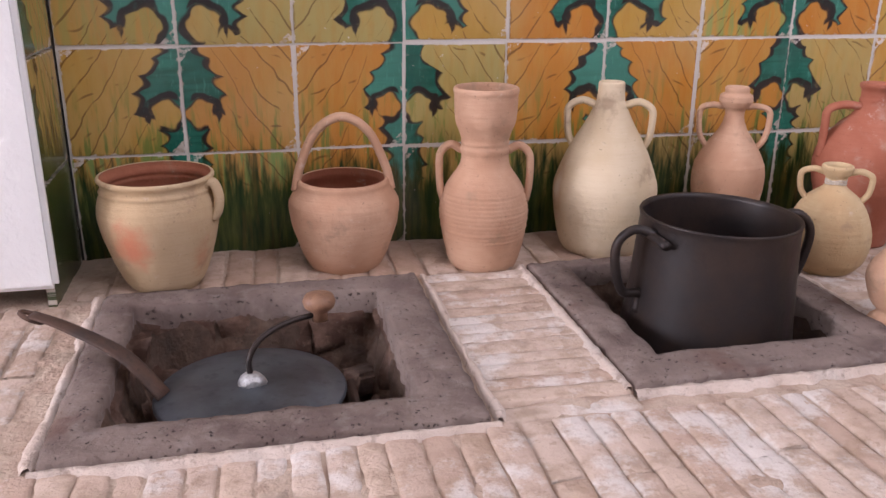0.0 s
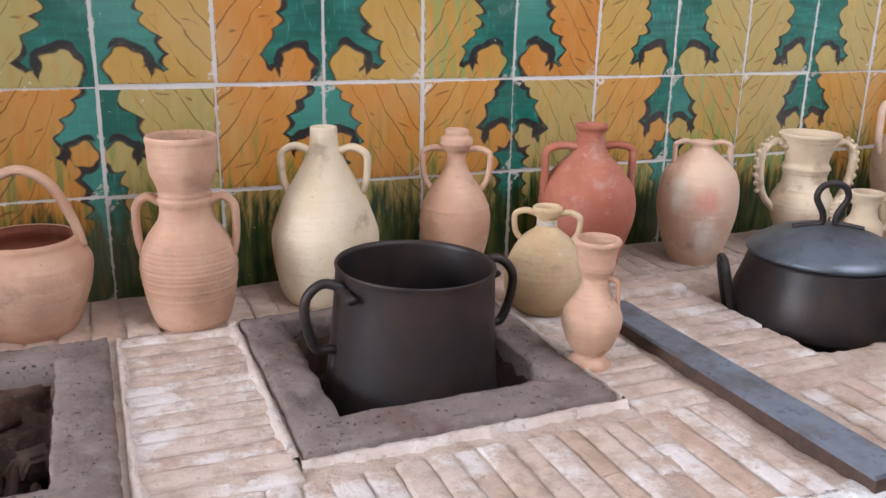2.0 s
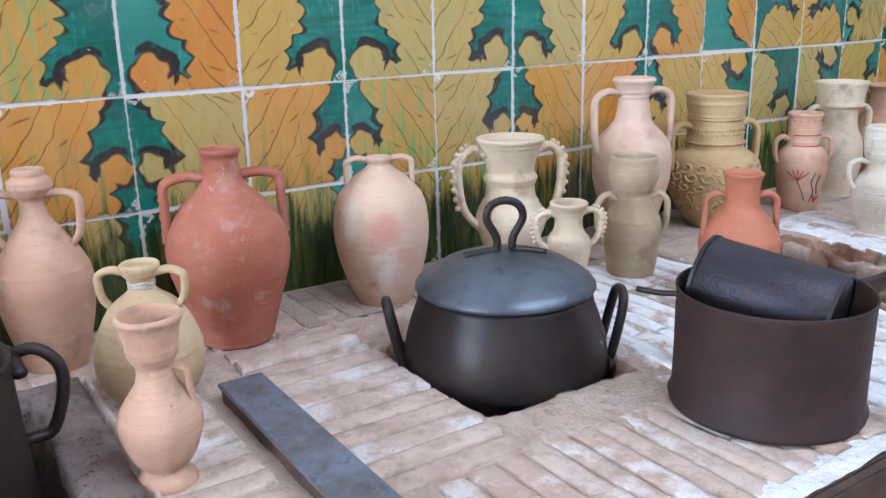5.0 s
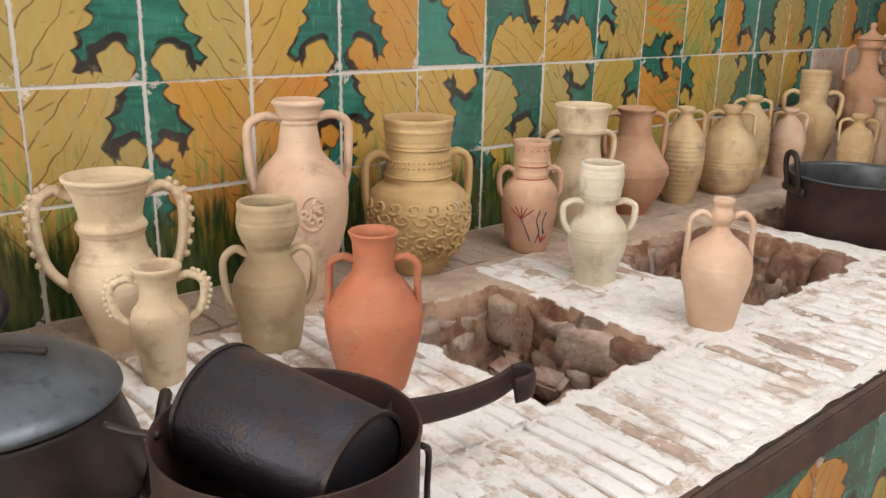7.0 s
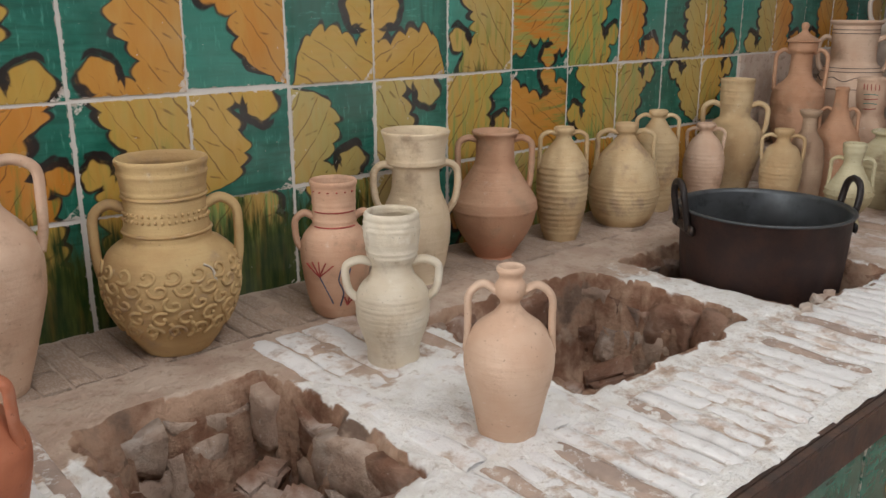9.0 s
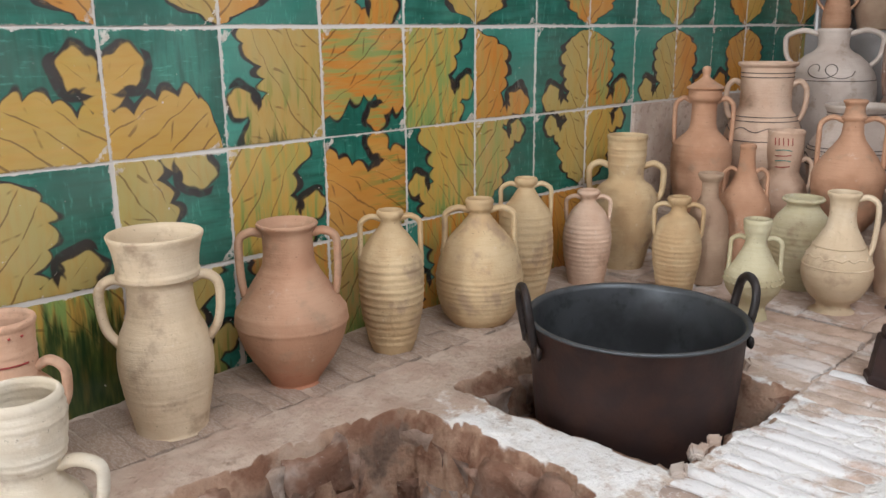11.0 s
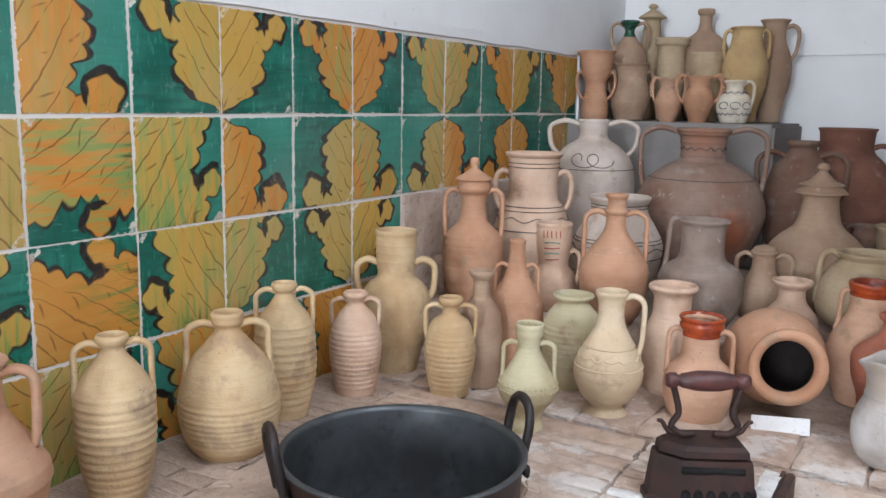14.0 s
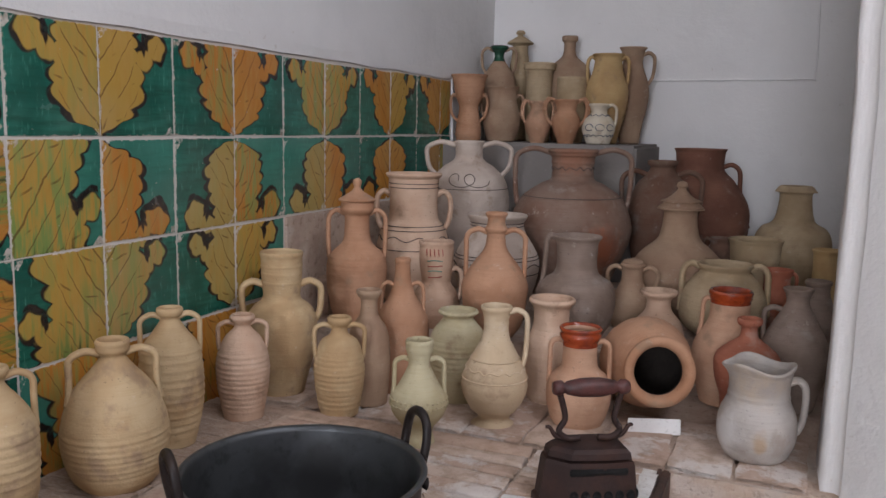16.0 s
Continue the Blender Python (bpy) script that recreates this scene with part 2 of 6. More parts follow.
MORTAR = rubble("lime_mortar", (0.5, 0.37, 0.29), (0.56, 0.44, 0.35), 0.15)
LIME_FILLET = rubble("pale_lime_fillet", (0.62, 0.5, 0.42), (0.7, 0.58, 0.5), 0.1)
PIT = rubble("sooty_masonry", (0.22, 0.115, 0.075), (0.34, 0.21, 0.15), 0.7, 0.55)
# Darkest of the three pit masonries, for the first pit's lining and rubble.
PIT_DARK = rubble("near_black_masonry", (0.09, 0.048, 0.034), (0.16, 0.095, 0.07), 0.95, 0.15)
PIT_PALE = rubble("dusty_masonry", (0.36, 0.25, 0.19), (0.47, 0.35, 0.27), 0.4)


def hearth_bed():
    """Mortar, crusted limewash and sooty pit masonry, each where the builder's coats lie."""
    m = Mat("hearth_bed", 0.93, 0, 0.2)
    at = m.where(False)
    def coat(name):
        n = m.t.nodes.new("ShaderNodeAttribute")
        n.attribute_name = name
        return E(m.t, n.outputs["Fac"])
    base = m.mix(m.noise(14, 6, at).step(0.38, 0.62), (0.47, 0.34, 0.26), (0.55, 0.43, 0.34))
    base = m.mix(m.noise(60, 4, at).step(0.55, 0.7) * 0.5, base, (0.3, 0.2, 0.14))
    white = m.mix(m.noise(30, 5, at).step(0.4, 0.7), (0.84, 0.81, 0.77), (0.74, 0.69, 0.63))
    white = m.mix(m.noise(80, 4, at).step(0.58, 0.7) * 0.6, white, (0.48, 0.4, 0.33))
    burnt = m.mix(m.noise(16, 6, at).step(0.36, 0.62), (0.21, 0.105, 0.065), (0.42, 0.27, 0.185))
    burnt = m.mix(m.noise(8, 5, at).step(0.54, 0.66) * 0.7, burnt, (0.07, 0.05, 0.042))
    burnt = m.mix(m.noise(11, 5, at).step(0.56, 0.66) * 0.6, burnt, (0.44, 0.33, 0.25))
    # mixed towards near-black in the pits before x 1.4
    burnt = m.mix(coat("blackening") * (m.noise(10, 5, at).step(0.3, 0.6) * 0.35 + 0.5), burnt, (0.06, 0.042, 0.034))
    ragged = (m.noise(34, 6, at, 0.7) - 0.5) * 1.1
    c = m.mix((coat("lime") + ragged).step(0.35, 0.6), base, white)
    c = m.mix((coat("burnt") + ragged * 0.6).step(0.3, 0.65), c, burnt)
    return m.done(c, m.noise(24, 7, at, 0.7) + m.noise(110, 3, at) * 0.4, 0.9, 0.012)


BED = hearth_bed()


def brick_material(name, wash):
    """Worn hearth brick with remains of limewash (wash: 0 to 1)."""
    m = Mat(name, 0.9, 0, 0.2)
    at = m.where(False)
    r = m.random()
    c = m.mix(r, (0.54, 0.39, 0.305), (0.62, 0.48, 0.385))
    c = m.mix(wash * 0.35, c, (0.66, 0.6, 0.55))
    c = m.mix((m.random() * 7.3).sine().step(0.2, 0.9) * (0.5 - 0.2 * wash), c, (0.44, 0.28, 0.2))
    c = m.mix(m.noise(26, 6, at).step(0.4, 0.66) * 0.6, c, (0.36, 0.25, 0.17))
    c = m.mix(m.noise(9, 6, at, 0.7).step(0.62 - 0.3 * wash, 0.72 - 0.25 * wash) * (0.3 + 0.75 * wash), c, (0.72 + 0.1 * wash, 0.66 + 0.14 * wash, 0.61 + 0.17 * wash))
    c = m.mix(m.noise(13, 4, at).step(0.6, 0.72) * (0.5 - 0.3 * wash), c, (0.3, 0.24, 0.2))
    c = m.mix(m.noise(90, 3, at).step(0.6, 0.7) * (0.5 - 0.2 * wash), c, (0.3, 0.2, 0.14))
    return m.done(c, m.noise(45, 6, at, 0.7) + m.noise(200, 2, at) * 0.3, 0.8, 0.006)


BRICK_BARE = brick_material("bare_hearth_brick", 0.05)
BRICK_LIMED = brick_material("limewashed_hearth_brick", 0.85)
BRICK_EARTH = plain("earth_stained_brick", (0.4, 0.285, 0.21), 0.95, (0.52, 0.41, 0.335), 16, 0.0, 0.9, 0.15)
BRICK_DUSTY = brick_material("dusty_hearth_brick", 0.45)


def worn_brick():
    m = Mat("grey_worn_brick", 0.92, 0, 0.2)
    at = m.where(False)
    c = m.mix(m.random(), (0.42, 0.31, 0.25), (0.5, 0.37, 0.29))
    c = m.mix(m.noise(20, 6, at).step(0.4, 0.65) * 0.6, c, (0.28, 0.22, 0.19))
    c = m.mix(m.noise(38, 6, at, 0.75).step(0.52, 0.62) * 0.85, c, (0.74, 0.7, 0.66))
    return m.done(c, m.noise(45, 6, at, 0.7), 0.8, 0.006)


BRICK_WORN = worn_brick()


def leaf_tile(name, edge, lobes, streaks, period=0.4):
    """Glazed tile painted with big lobed golden leaves, dark outlines and green ground.
    edge: half width of the leaf by height; lobes: (out, up, radius) of its curled side lobes;
    streaks: how strongly grass-green brush strokes run through the leaf's lower part."""
    m = Mat(name, 0.18, 0, 0.5)
    uv = m.tex.outputs["UV"]
    x, z, _ = m.axes(uv)
    x2 = x + (m.noise(11, 2, uv) - 0.5) * 0.03 + (m.noise(32, 2, uv) - 0.5) * 0.006
    z2 = z + (m.noise(18, 2, uv) - 0.5) * 0.018
    side = (x2 / period).op("FRACT") - 0.5
    u = (side.size() * -1.0 + 0.5) * period          # distance from the leaf's midrib
    curve = m.t.nodes.new("ShaderNodeFloatCurve")
    pts = curve.mapping.curves[0].points
    pts[0].location, pts[1].location = (0, edge[0][1] * 4), (1, edge[-1][1] * 4)
    for h, w in edge[1:-1]:
        pts.new(h / 0.8, w * 4)
    curve.mapping.update()
    m.t.links.new((z2 / 0.8).socket, curve.inputs["Value"])
    w = E(m.t, curve.outputs[0]) * 0.25
    # rounded scallops along the margin
    d = u - w + ((z * 92.0 + m.noise(6, 2, uv) * 9.0).sine().size() * -0.014 + 0.006)
    hook = None
    for out, up, rad in lobes:
        p, q = u - out, z2 - up
        rho = (p * p + q * q).op("SQRT")
        lobe = rho - ((q.op("ARCTAN2", p) * 5.0 + 1.0).sine() * 0.075 + 1.0) * rad
        pb, qb = u - (out - rad * 1.1), z2 - (up - rad * 0.75)
        d = d.least(lobe).least((pb * pb + qb * qb).op("SQRT") - rad * 0.8)
        # a thick dark curl over the lobe, ending in a drop between lobe and leaf
        over = ((q - p * 0.8) / rad).step(0.0, 0.9)
        curl = (lobe - 0.006).size() - over * (m.noise(30, 2, uv) * 0.008 + 0.003) + 0.0015
        pd, qd = u - (out - rad * 1.05), (z2 - (up + rad * 0.3)) * 0.6
        drop = (pd * pd + qd * qd).op("SQRT") - 0.0085
        hook = curl.least(drop) if hook is None else hook.least(curl).least(drop)
    gold = d.step(0.003, -0.003)
    brush = m.noise(12, 2, uv)
    line = (d.size() - 0.0012 - (brush - 0.44).most(0.0) * 0.032).step(0.003, -0.002)
    line = line.most(hook.step(0.002, -0.002)) * (m.noise(60, 3, uv).step(0.25, 0.5) * 0.22 + 0.76)
    tint = m.random()
    leaf = m.mix(tint.step(0.3, 0.95), (0.5, 0.188, 0.027), (0.46, 0.285, 0.058))
    leaf = m.mix((tint * 11.0).sine().step(0.55, 0.95) * 0.7, leaf, (0.36, 0.34, 0.13))
    leaf = m.mix(m.noise(8, 4, uv, stretch=(3, 0.7, 1)).step(0.4, 0.7) * 0.5, leaf, (0.52, 0.31, 0.08))
    leaf = m.mix(m.noise(30, 4, uv, stretch=(2.5, 0.5, 1)).step(0.4, 0.75) * 0.3, leaf, (0.42, 0.17, 0.02))
    leaf = m.mix((u / 0.1).step(0.9, 0.1) * m.noise(6, 2, uv).step(0.35, 0.6) * 0.35, leaf, (0.47, 0.31, 0.1))
    blade = m.noise(16, 3, uv, stretch=(4.2, 0.5, 1))
    leaf = m.mix(blade.step(0.5, 0.64) * z.step(0.36, 0.2) * streaks, leaf, (0.12, 0.2, 0.04))
    leaf = m.mix((tint * 23.0).sine().step(0.5, 1.0) * blade.step(0.42, 0.6) * 0.7, leaf, (0.2, 0.31, 0.09))
    # forked veins climb outwards from the midrib
    drift = (m.noise(7, 2, uv) - 0.5) * 0.06
    rise = (z - u * 1.15 - u * u * 2.5 + drift) / 0.062
    bough = (rise.op("FRACT") - 0.5).size() * 0.062 - 0.0023 + u * 0.011
    twig = (((z - u * 0.35 + drift) / 0.062).op("FRACT") - 0.5).size() * 0.062 - 0.0018
    grow = (rise + 0.5).op("FRACT").step(0.1, 0.3) * (rise + 0.5).op("FRACT").step(0.75, 0.5)
    vein = bough.step(0.0012, -0.0006) * 0.9
    vein = vein.most(twig.step(0.001, -0.0006) * grow * m.noise(20, 2, uv).step(0.46, 0.54) * 0.8)
    vein = vein.most((u - 0.002).step(0.0012, -0.0006) * 0.6)
    vein = vein * (d * -1.0).step(0.008, 0.03) * m.noise(14, 2, uv).step(0.34, 0.44)
    leaf = m.mix(vein * 0.75, leaf, (0.1, 0.04, 0.013))
    green = m.mix(m.noise(9, 4, uv).step(0.35, 0.7), (0.006, 0.095, 0.066), (0.024, 0.18, 0.128))
    green = m.mix(m.noise(6, 5, uv, stretch=(1.5, 14, 1)).step(0.42, 0.7) * 0.8, green, (0.006, 0.075, 0.05))
    green = m.mix(m.noise(14, 4, uv, stretch=(9, 2, 1)).step(0.55, 0.75) * 0.5, green, (0.09, 0.36, 0.27))
    green = m.mix((tint * 31.0).sine().step(0.4, 1.0) * 0.4, green, (0.09, 0.34, 0.26))
    c = m.mix(gold, green, leaf)
    c = m.mix(line, c, (0.018, 0.012, 0.012))
    # grass blades and dark ground along the bottom
    blades = m.noise(20, 3, uv, stretch=(3.4, 0.45, 1))
    low = (z + (blades - 0.5) * 0.3).step(0.2, 0.1)
    grass = m.mix(blades.step(0.32, 0.74), (0.014, 0.038, 0.01), (0.08, 0.1, 0.022))
    grass = m.mix(m.noise(13, 3, uv, stretch=(3, 0.4, 1)).step(0.5, 0.8) * 0.6, grass, (0.22, 0.13, 0.025))
    c = m.mix(low, c, grass)
    # chipped glaze: specks all over, ragged losses along the edges
    n = m.t.nodes.new("ShaderNodeAttribute")
    n.attribute_name = "rim"
    rim = E(m.t, n.outputs["Fac"])
    chips = m.noise(75, 4, uv).step(0.7, 0.74)
    chips = chips.most((rim + (m.noise(70, 5, uv, 0.7) - 0.5) * 0.022 + (m.noise(9, 2, uv) - 0.42).least(0.0) * -0.035).step(0.001, -0.001))
    c = m.mix(chips * 0.85, c, m.mix(m.noise(40, 4, uv).step(0.4, 0.65), (0.66, 0.6, 0.53), (0.4, 0.31, 0.24)))
    c = m.mix(m.noise(3, 4, uv).step(0.45, 0.8) * 0.1, c, (0.55, 0.52, 0.46))
    return m.done(c, m.noise(18, 3, uv) + chips * -0.6, 0.25, 0.004, m.noise(12, 4, uv) * 0.25 + 0.1 + chips * 0.5)


TILE_LEFT = leaf_tile("leaf_tile_tall", ((0, 0.17), (0.1, 0.17), (0.19, 0.165), (0.24, 0.16), (0.262, 0.13), (0.3, 0.132), (0.34, 0.15), (0.375, 0.168),
                      (0.392, 0.15), (0.41, 0.088), (0.45, 0.09), (0.48, 0.116), (0.52, 0.122), (0.56, 0.108), (0.6, 0.12), (0.7, 0.1), (0.8, 0.1)),
                      ((0.15, 0.413, 0.035), (0.17, 0.258, 0.027)), 0.8)
TILE_RIGHT = leaf_tile("leaf_tile_oval", ((0, 0.03), (0.18, 0.01), (0.205, 0.045), (0.24, 0.088), (0.29, 0.105), (0.34, 0.1), (0.38, 0.088), (0.42, 0.085),
                       (0.46, 0.1), (0.51, 0.105), (0.545, 0.075), (0.565, 0.025), (0.578, 0.0), (0.588, 0.02), (0.605, 0.055), (0.64, 0.1),
                       (0.69, 0.112), (0.73, 0.1), (0.8, 0.1)),
                       ((0.14, 0.413, 0.034), (0.138, 0.345, 0.026), (0.15, 0.75, 0.03)), 0.3)

# ---- mesh helpers ----
def mesh_object(name, bm, material, smooth=True):
    bmesh.ops.recalc_face_normals(bm, faces=bm.faces)
    me = bpy.data.meshes.new(name)
    bm.to_mesh(me)
    bm.free()
    me.materials.append(material)
    if smooth:
        me.shade_smooth()
    return new(name, me)


def part(name, bm, material, parent, label="", smooth=True):
    ob = mesh_object(name, bm, material, smooth)
    ob.parent = parent
    return tagged(ob, label)


def thing(name, label, category, m, group=""):
    ob = new(name)
    ob.empty_display_size = 0.05
    ob.matrix_world = m
    return tagged(ob, label, category, group)


def add_box(bm, x0, y0, z0, x1, y1, z1, bevel=0.0, cuts=0):
    geo = bmesh.ops.create_cube(bm, size=1, matrix=Matrix.Translation(((x0 + x1) / 2, (y0 + y1) / 2, (z0 + z1) / 2)) @ Matrix.Diagonal((x1 - x0, y1 - y0, z1 - z0, 1)))
    edges = list({e for v in geo["verts"] for e in v.link_edges})
    if bevel:
        bmesh.ops.bevel(bm, geom=edges, offset=bevel, segments=2, affect="EDGES")
    return bm


def structure(name, boxes, material, bevel=0.0, label=""):
    bm = bmesh.new()
    for b in boxes:
        add_box(bm, *b, bevel=bevel)
    return tagged(mesh_object(name, bm, material, False), label, kind="structure")


def roughen(bm, amount, scale, seed=0.0):
    for v in bm.verts:
        p = v.co * scale + Vector((seed, seed * 1.7, 0))
        v.co += noise.noise_vector(p) * amount
    return bm


def spline(points, n=4):
    """Points of a smooth line through the given ones."""
    pts = [Vector(p) for p in points]
    ext = [pts[0] * 2 - pts[1]] + pts + [pts[-1] * 2 - pts[-2]]
    out = []
    for i in range(1, len(ext) - 2):
        a, b, c, d = ext[i - 1:i + 3]
        for k in range(n):
            t = k / n
            out.append(0.5 * ((2 * b) + (c - a) * t + (2 * a - 5 * b + 4 * c - d) * t * t + (3 * b - a - 3 * c + d) * t ** 3))
    return out + [pts[-1]]


def tube(bm, points, wide, thick=None, sides=8, n=4, frill=0.0, up=Vector((0, 0, 1)), taper=1.0):
    """A bar of oval section along a smooth line."""
    thick = thick or wide
    line = spline(points, n)
    rings, last = [], None
    for i, p in enumerate(line):
        d = (line[min(i + 1, len(line) - 1)] - line[max(i - 1, 0)]).normalized()
        if abs(d.dot(up)) < 0.95:
            a = d.cross(up).normalized()
            if last and a.dot(last) < 0:
                a = -a
        else:
            a = (last - d * last.dot(d)).normalized() if last else d.cross(Vector((1, 0, 0))).normalized()
        last = a
        b = a.cross(d)
        f = 1 + (taper - 1) * i / (len(line) - 1)
        g = 1 + frill * math.sin(i * 1.9)
        rings.append([bm.verts.new(p + a * math.cos(q) * wide * f * g + b * math.sin(q) * thick * f) for q in [2 * math.pi * k / sides for k in range(sides)]])
    for r, s in zip(rings, rings[1:]):
        for k in range(sides):
            bm.faces.new((r[k], r[(k + 1) % sides], s[(k + 1) % sides], s[k]))
    bm.faces.new(rings[0][::-1])
    bm.faces.new(rings[-1])
    return bm


def lathe(bm, outline, segments=44, wobble=0.0, seed=0.0, pinch=0.0, top=None):
    """Turns (r, z) points, in metres, about the z axis; ends at r = 0 are closed."""
    rings = []
    for r, z in outline:
        if r < 1e-5:
            rings.append([bm.verts.new((0, 0, z))])
            continue
        ring = []
        for k in range(segments):
            q = 2 * math.pi * k / segments
            f = 1 + wobble * noise.noise(Vector((math.cos(q) * 1.2, math.sin(q) * 1.2, z * 9 + seed)))
            dz = 0.0
            if pinch and z > top * 0.86:
                g = ((z / top) - 0.86) / 0.14
                f += pinch * g * (math.exp(-((q - math.pi) / 0.35) ** 2) * 1.6 - 0.6 * math.exp(-((q - math.pi) / 0.9) ** 2))
                dz = 0.006 * g * math.cos(3 * q)
            ring.append(bm.verts.new((r * f * math.cos(q), r * f * math.sin(q), z + dz)))
        rings.append(ring)
    for a, b in zip(rings, rings[1:]):
        for k in range(segments):
            j = (k + 1) % segments
            if len(a) == 1 and len(b) > 1:
                bm.faces.new((a[0], b[j], b[k]))
            elif len(b) == 1 and len(a) > 1:
                bm.faces.new((a[k], a[j], b[0]))
            elif len(a) > 1:
                bm.faces.new((a[k], a[j], b[j], b[k]))
    return bm


# ---- the room ----
structure("floor", [(-7.2, -2.9, -0.95, 6.4, 0.2, -0.85)], PATCH)
structure("ceiling", [(-7.2, -2.9, 3.6, 6.4, 0.2, 3.75)], PLASTER)
structure("wall_south", [(-7.2, -2.9, -0.85, 1.05, -2.7, 3.6), (3.75, -2.9, -0.85, 4.52, -2.7, 3.6), (1.05, -2.9, -0.85, 3.75, -2.7, 2.35), (1.05, -2.9, 3.45, 3.75, -2.7, 3.6)], PLASTER)
structure("wall_west", [(-7.2, -0.6, -0.85, -7.0, 0.2, 3.6), (-7.2, -2.7, -0.85, -7.0, -0.6, 0.7), (-7.2, -2.7, 2.8, -7.0, -0.6, 3.6)], PLASTER)
structure("wall_north", [(0.0, 0.0027, -0.85, 6.35, 0.2, 3.6)], GROUT, label="back wall behind the glazed tiles")
structure("wall_east", [(6.15, -1.8, -0.85, 6.35, 0.008, 3.6)], PLASTER)
structure("wall_pier_west", [(-7.0, -0.2235, 0.035, -0.012, 0.2, 3.6), (-7.0, -0.247, 0.033, 0.008, -0.224, 3.6)], PLASTER, 0.008, "white plastered pier beside the hearth")


def upper_plaster():
    """White plaster above the tiles, with a soft uneven lower edge, and the bare strip in the corner."""
    bm = bmesh.new()
    n = 150
    rows = []
    for i in range(n + 1):
        x = 6.15 * i / n
        low = 0.778 + 0.005 * noise.noise(Vector((x * 6, 0, 0))) if x < 5.7 else 0.0
        rows.append([bm.verts.new((x, -0.002, low + 0.004)), bm.verts.new((x, 0.007, low)), bm.verts.new((x, -0.004 + 0.004 * noise.noise(Vector((x * 3, 5, 0))), low + 0.03)), bm.verts.new((x, -0.004, 3.6))])
    for a, b in zip(rows, rows[1:]):
        bm.faces.new((a[1], b[1], b[0], a[0]))
        bm.faces.new((a[0], b[0], b[2], a[2]))
        bm.faces.new((a[2], b[2], b[3], a[3]))
    return tagged(mesh_object("wall_upper_plaster", bm, PLASTER, False), "white plaster above the tile panel", kind="structure")


upper_plaster()


def east_pier():
    """The rounded plaster edge where the niche opens into the room."""
    bm = bmesh.new()
    add_box(bm, 4.34, -2.7, -0.85, 4.52, -1.255, 3.6)
    edges = [e for e in bm.edges if all(abs(v.co.x - 4.34) < 1e-4 and abs(v.co.y + 1.255) < 1e-4 for v in e.verts)]
    bmesh.ops.bevel(bm, geom=edges, offset=0.03, segments=5, affect="EDGES")
    bmesh.ops.subdivide_edges(bm, edges=[e for e in bm.edges if abs(e.verts[0].co.z - e.verts[1].co.z) > 1], cuts=40)
    for v in bm.verts:
        if abs(v.co.y + 1.255) < 0.04:
            v.co += Vector((0.5, 1, 0)) * 0.009 * noise.noise(Vector((v.co.z * 7, v.co.x * 3, 1)))
    return tagged(mesh_object("wall_pier_east", bm, PLASTER), "white plastered pier edge", kind="structure")


east_pier()
structure("wall_niche_side", [(4.52, -1.8, -0.85, 6.15, -1.6, 3.6)], PLASTER)

# faint raised edge of old plaster on the east wall
bm = bmesh.new()
tube(bm, [(6.15, -0.62, 0.80), (6.15, -0.9, 0.802), (6.15, -1.19, 0.806), (6.15, -1.22, 0.83), (6.15, -1.214, 1.1), (6.15, -1.2, 1.6)], 0.007, 0.004, 6)
tagged(mesh_object("wall_plaster_ridge", bm, PLASTER), "raised seam in the white plaster", kind="structure")

# ---- the hearth counter: an uneven mortar bed with fire pits ----
HOLES = [(0.12, 0.515, -0.655, -0.268, 0.17, 0.006), (0.85, 1.175, -0.597, -0.228, 0.16, 0.006), (1.655, 1.93, -0.635, -0.345, 0.15, 0.014),
         (2.44, 2.73, -0.72, -0.33, 0.2, 0.02), (3.04, 3.49, -0.71, -0.32, 0.2, 0.02), (3.60, 3.98, -0.745, -0.335, 0.16, 0.02)]


def limed(x, y):
    """How thickly old limewash lies: all over the front beyond the steel bar, in patches before it."""
    n = 0.5 * noise.noise(Vector((x * 4, y * 6, 8))) + 0.3 * noise.noise(Vector((x * 17, y * 17, 9)))
    far = min(max((x - 1.45) / 0.9, 0), 1) * min(max((-0.3 - y + 0.12 * n) / 0.16, 0), 1)
    far *= min(max((4.06 - x) / 0.15, 0), 1)
    edge = min(max((-0.93 - y) / 0.02, 0), 1) * min(max((x - 0.6) / 0.5, 0), 1)
    return min(max(max(far * (0.72 if ribbed(x, y) else 1), edge) * (0.95 + n) - 0.1, 0), 1)


def ribbed(x, y):
    """Where worn bricks on edge stand proud of washed-out joints."""
    return 2.05 < x < 3.95 and (-0.955 < y < -0.72 or (y < -0.25 and 2.05 < x < 2.42))


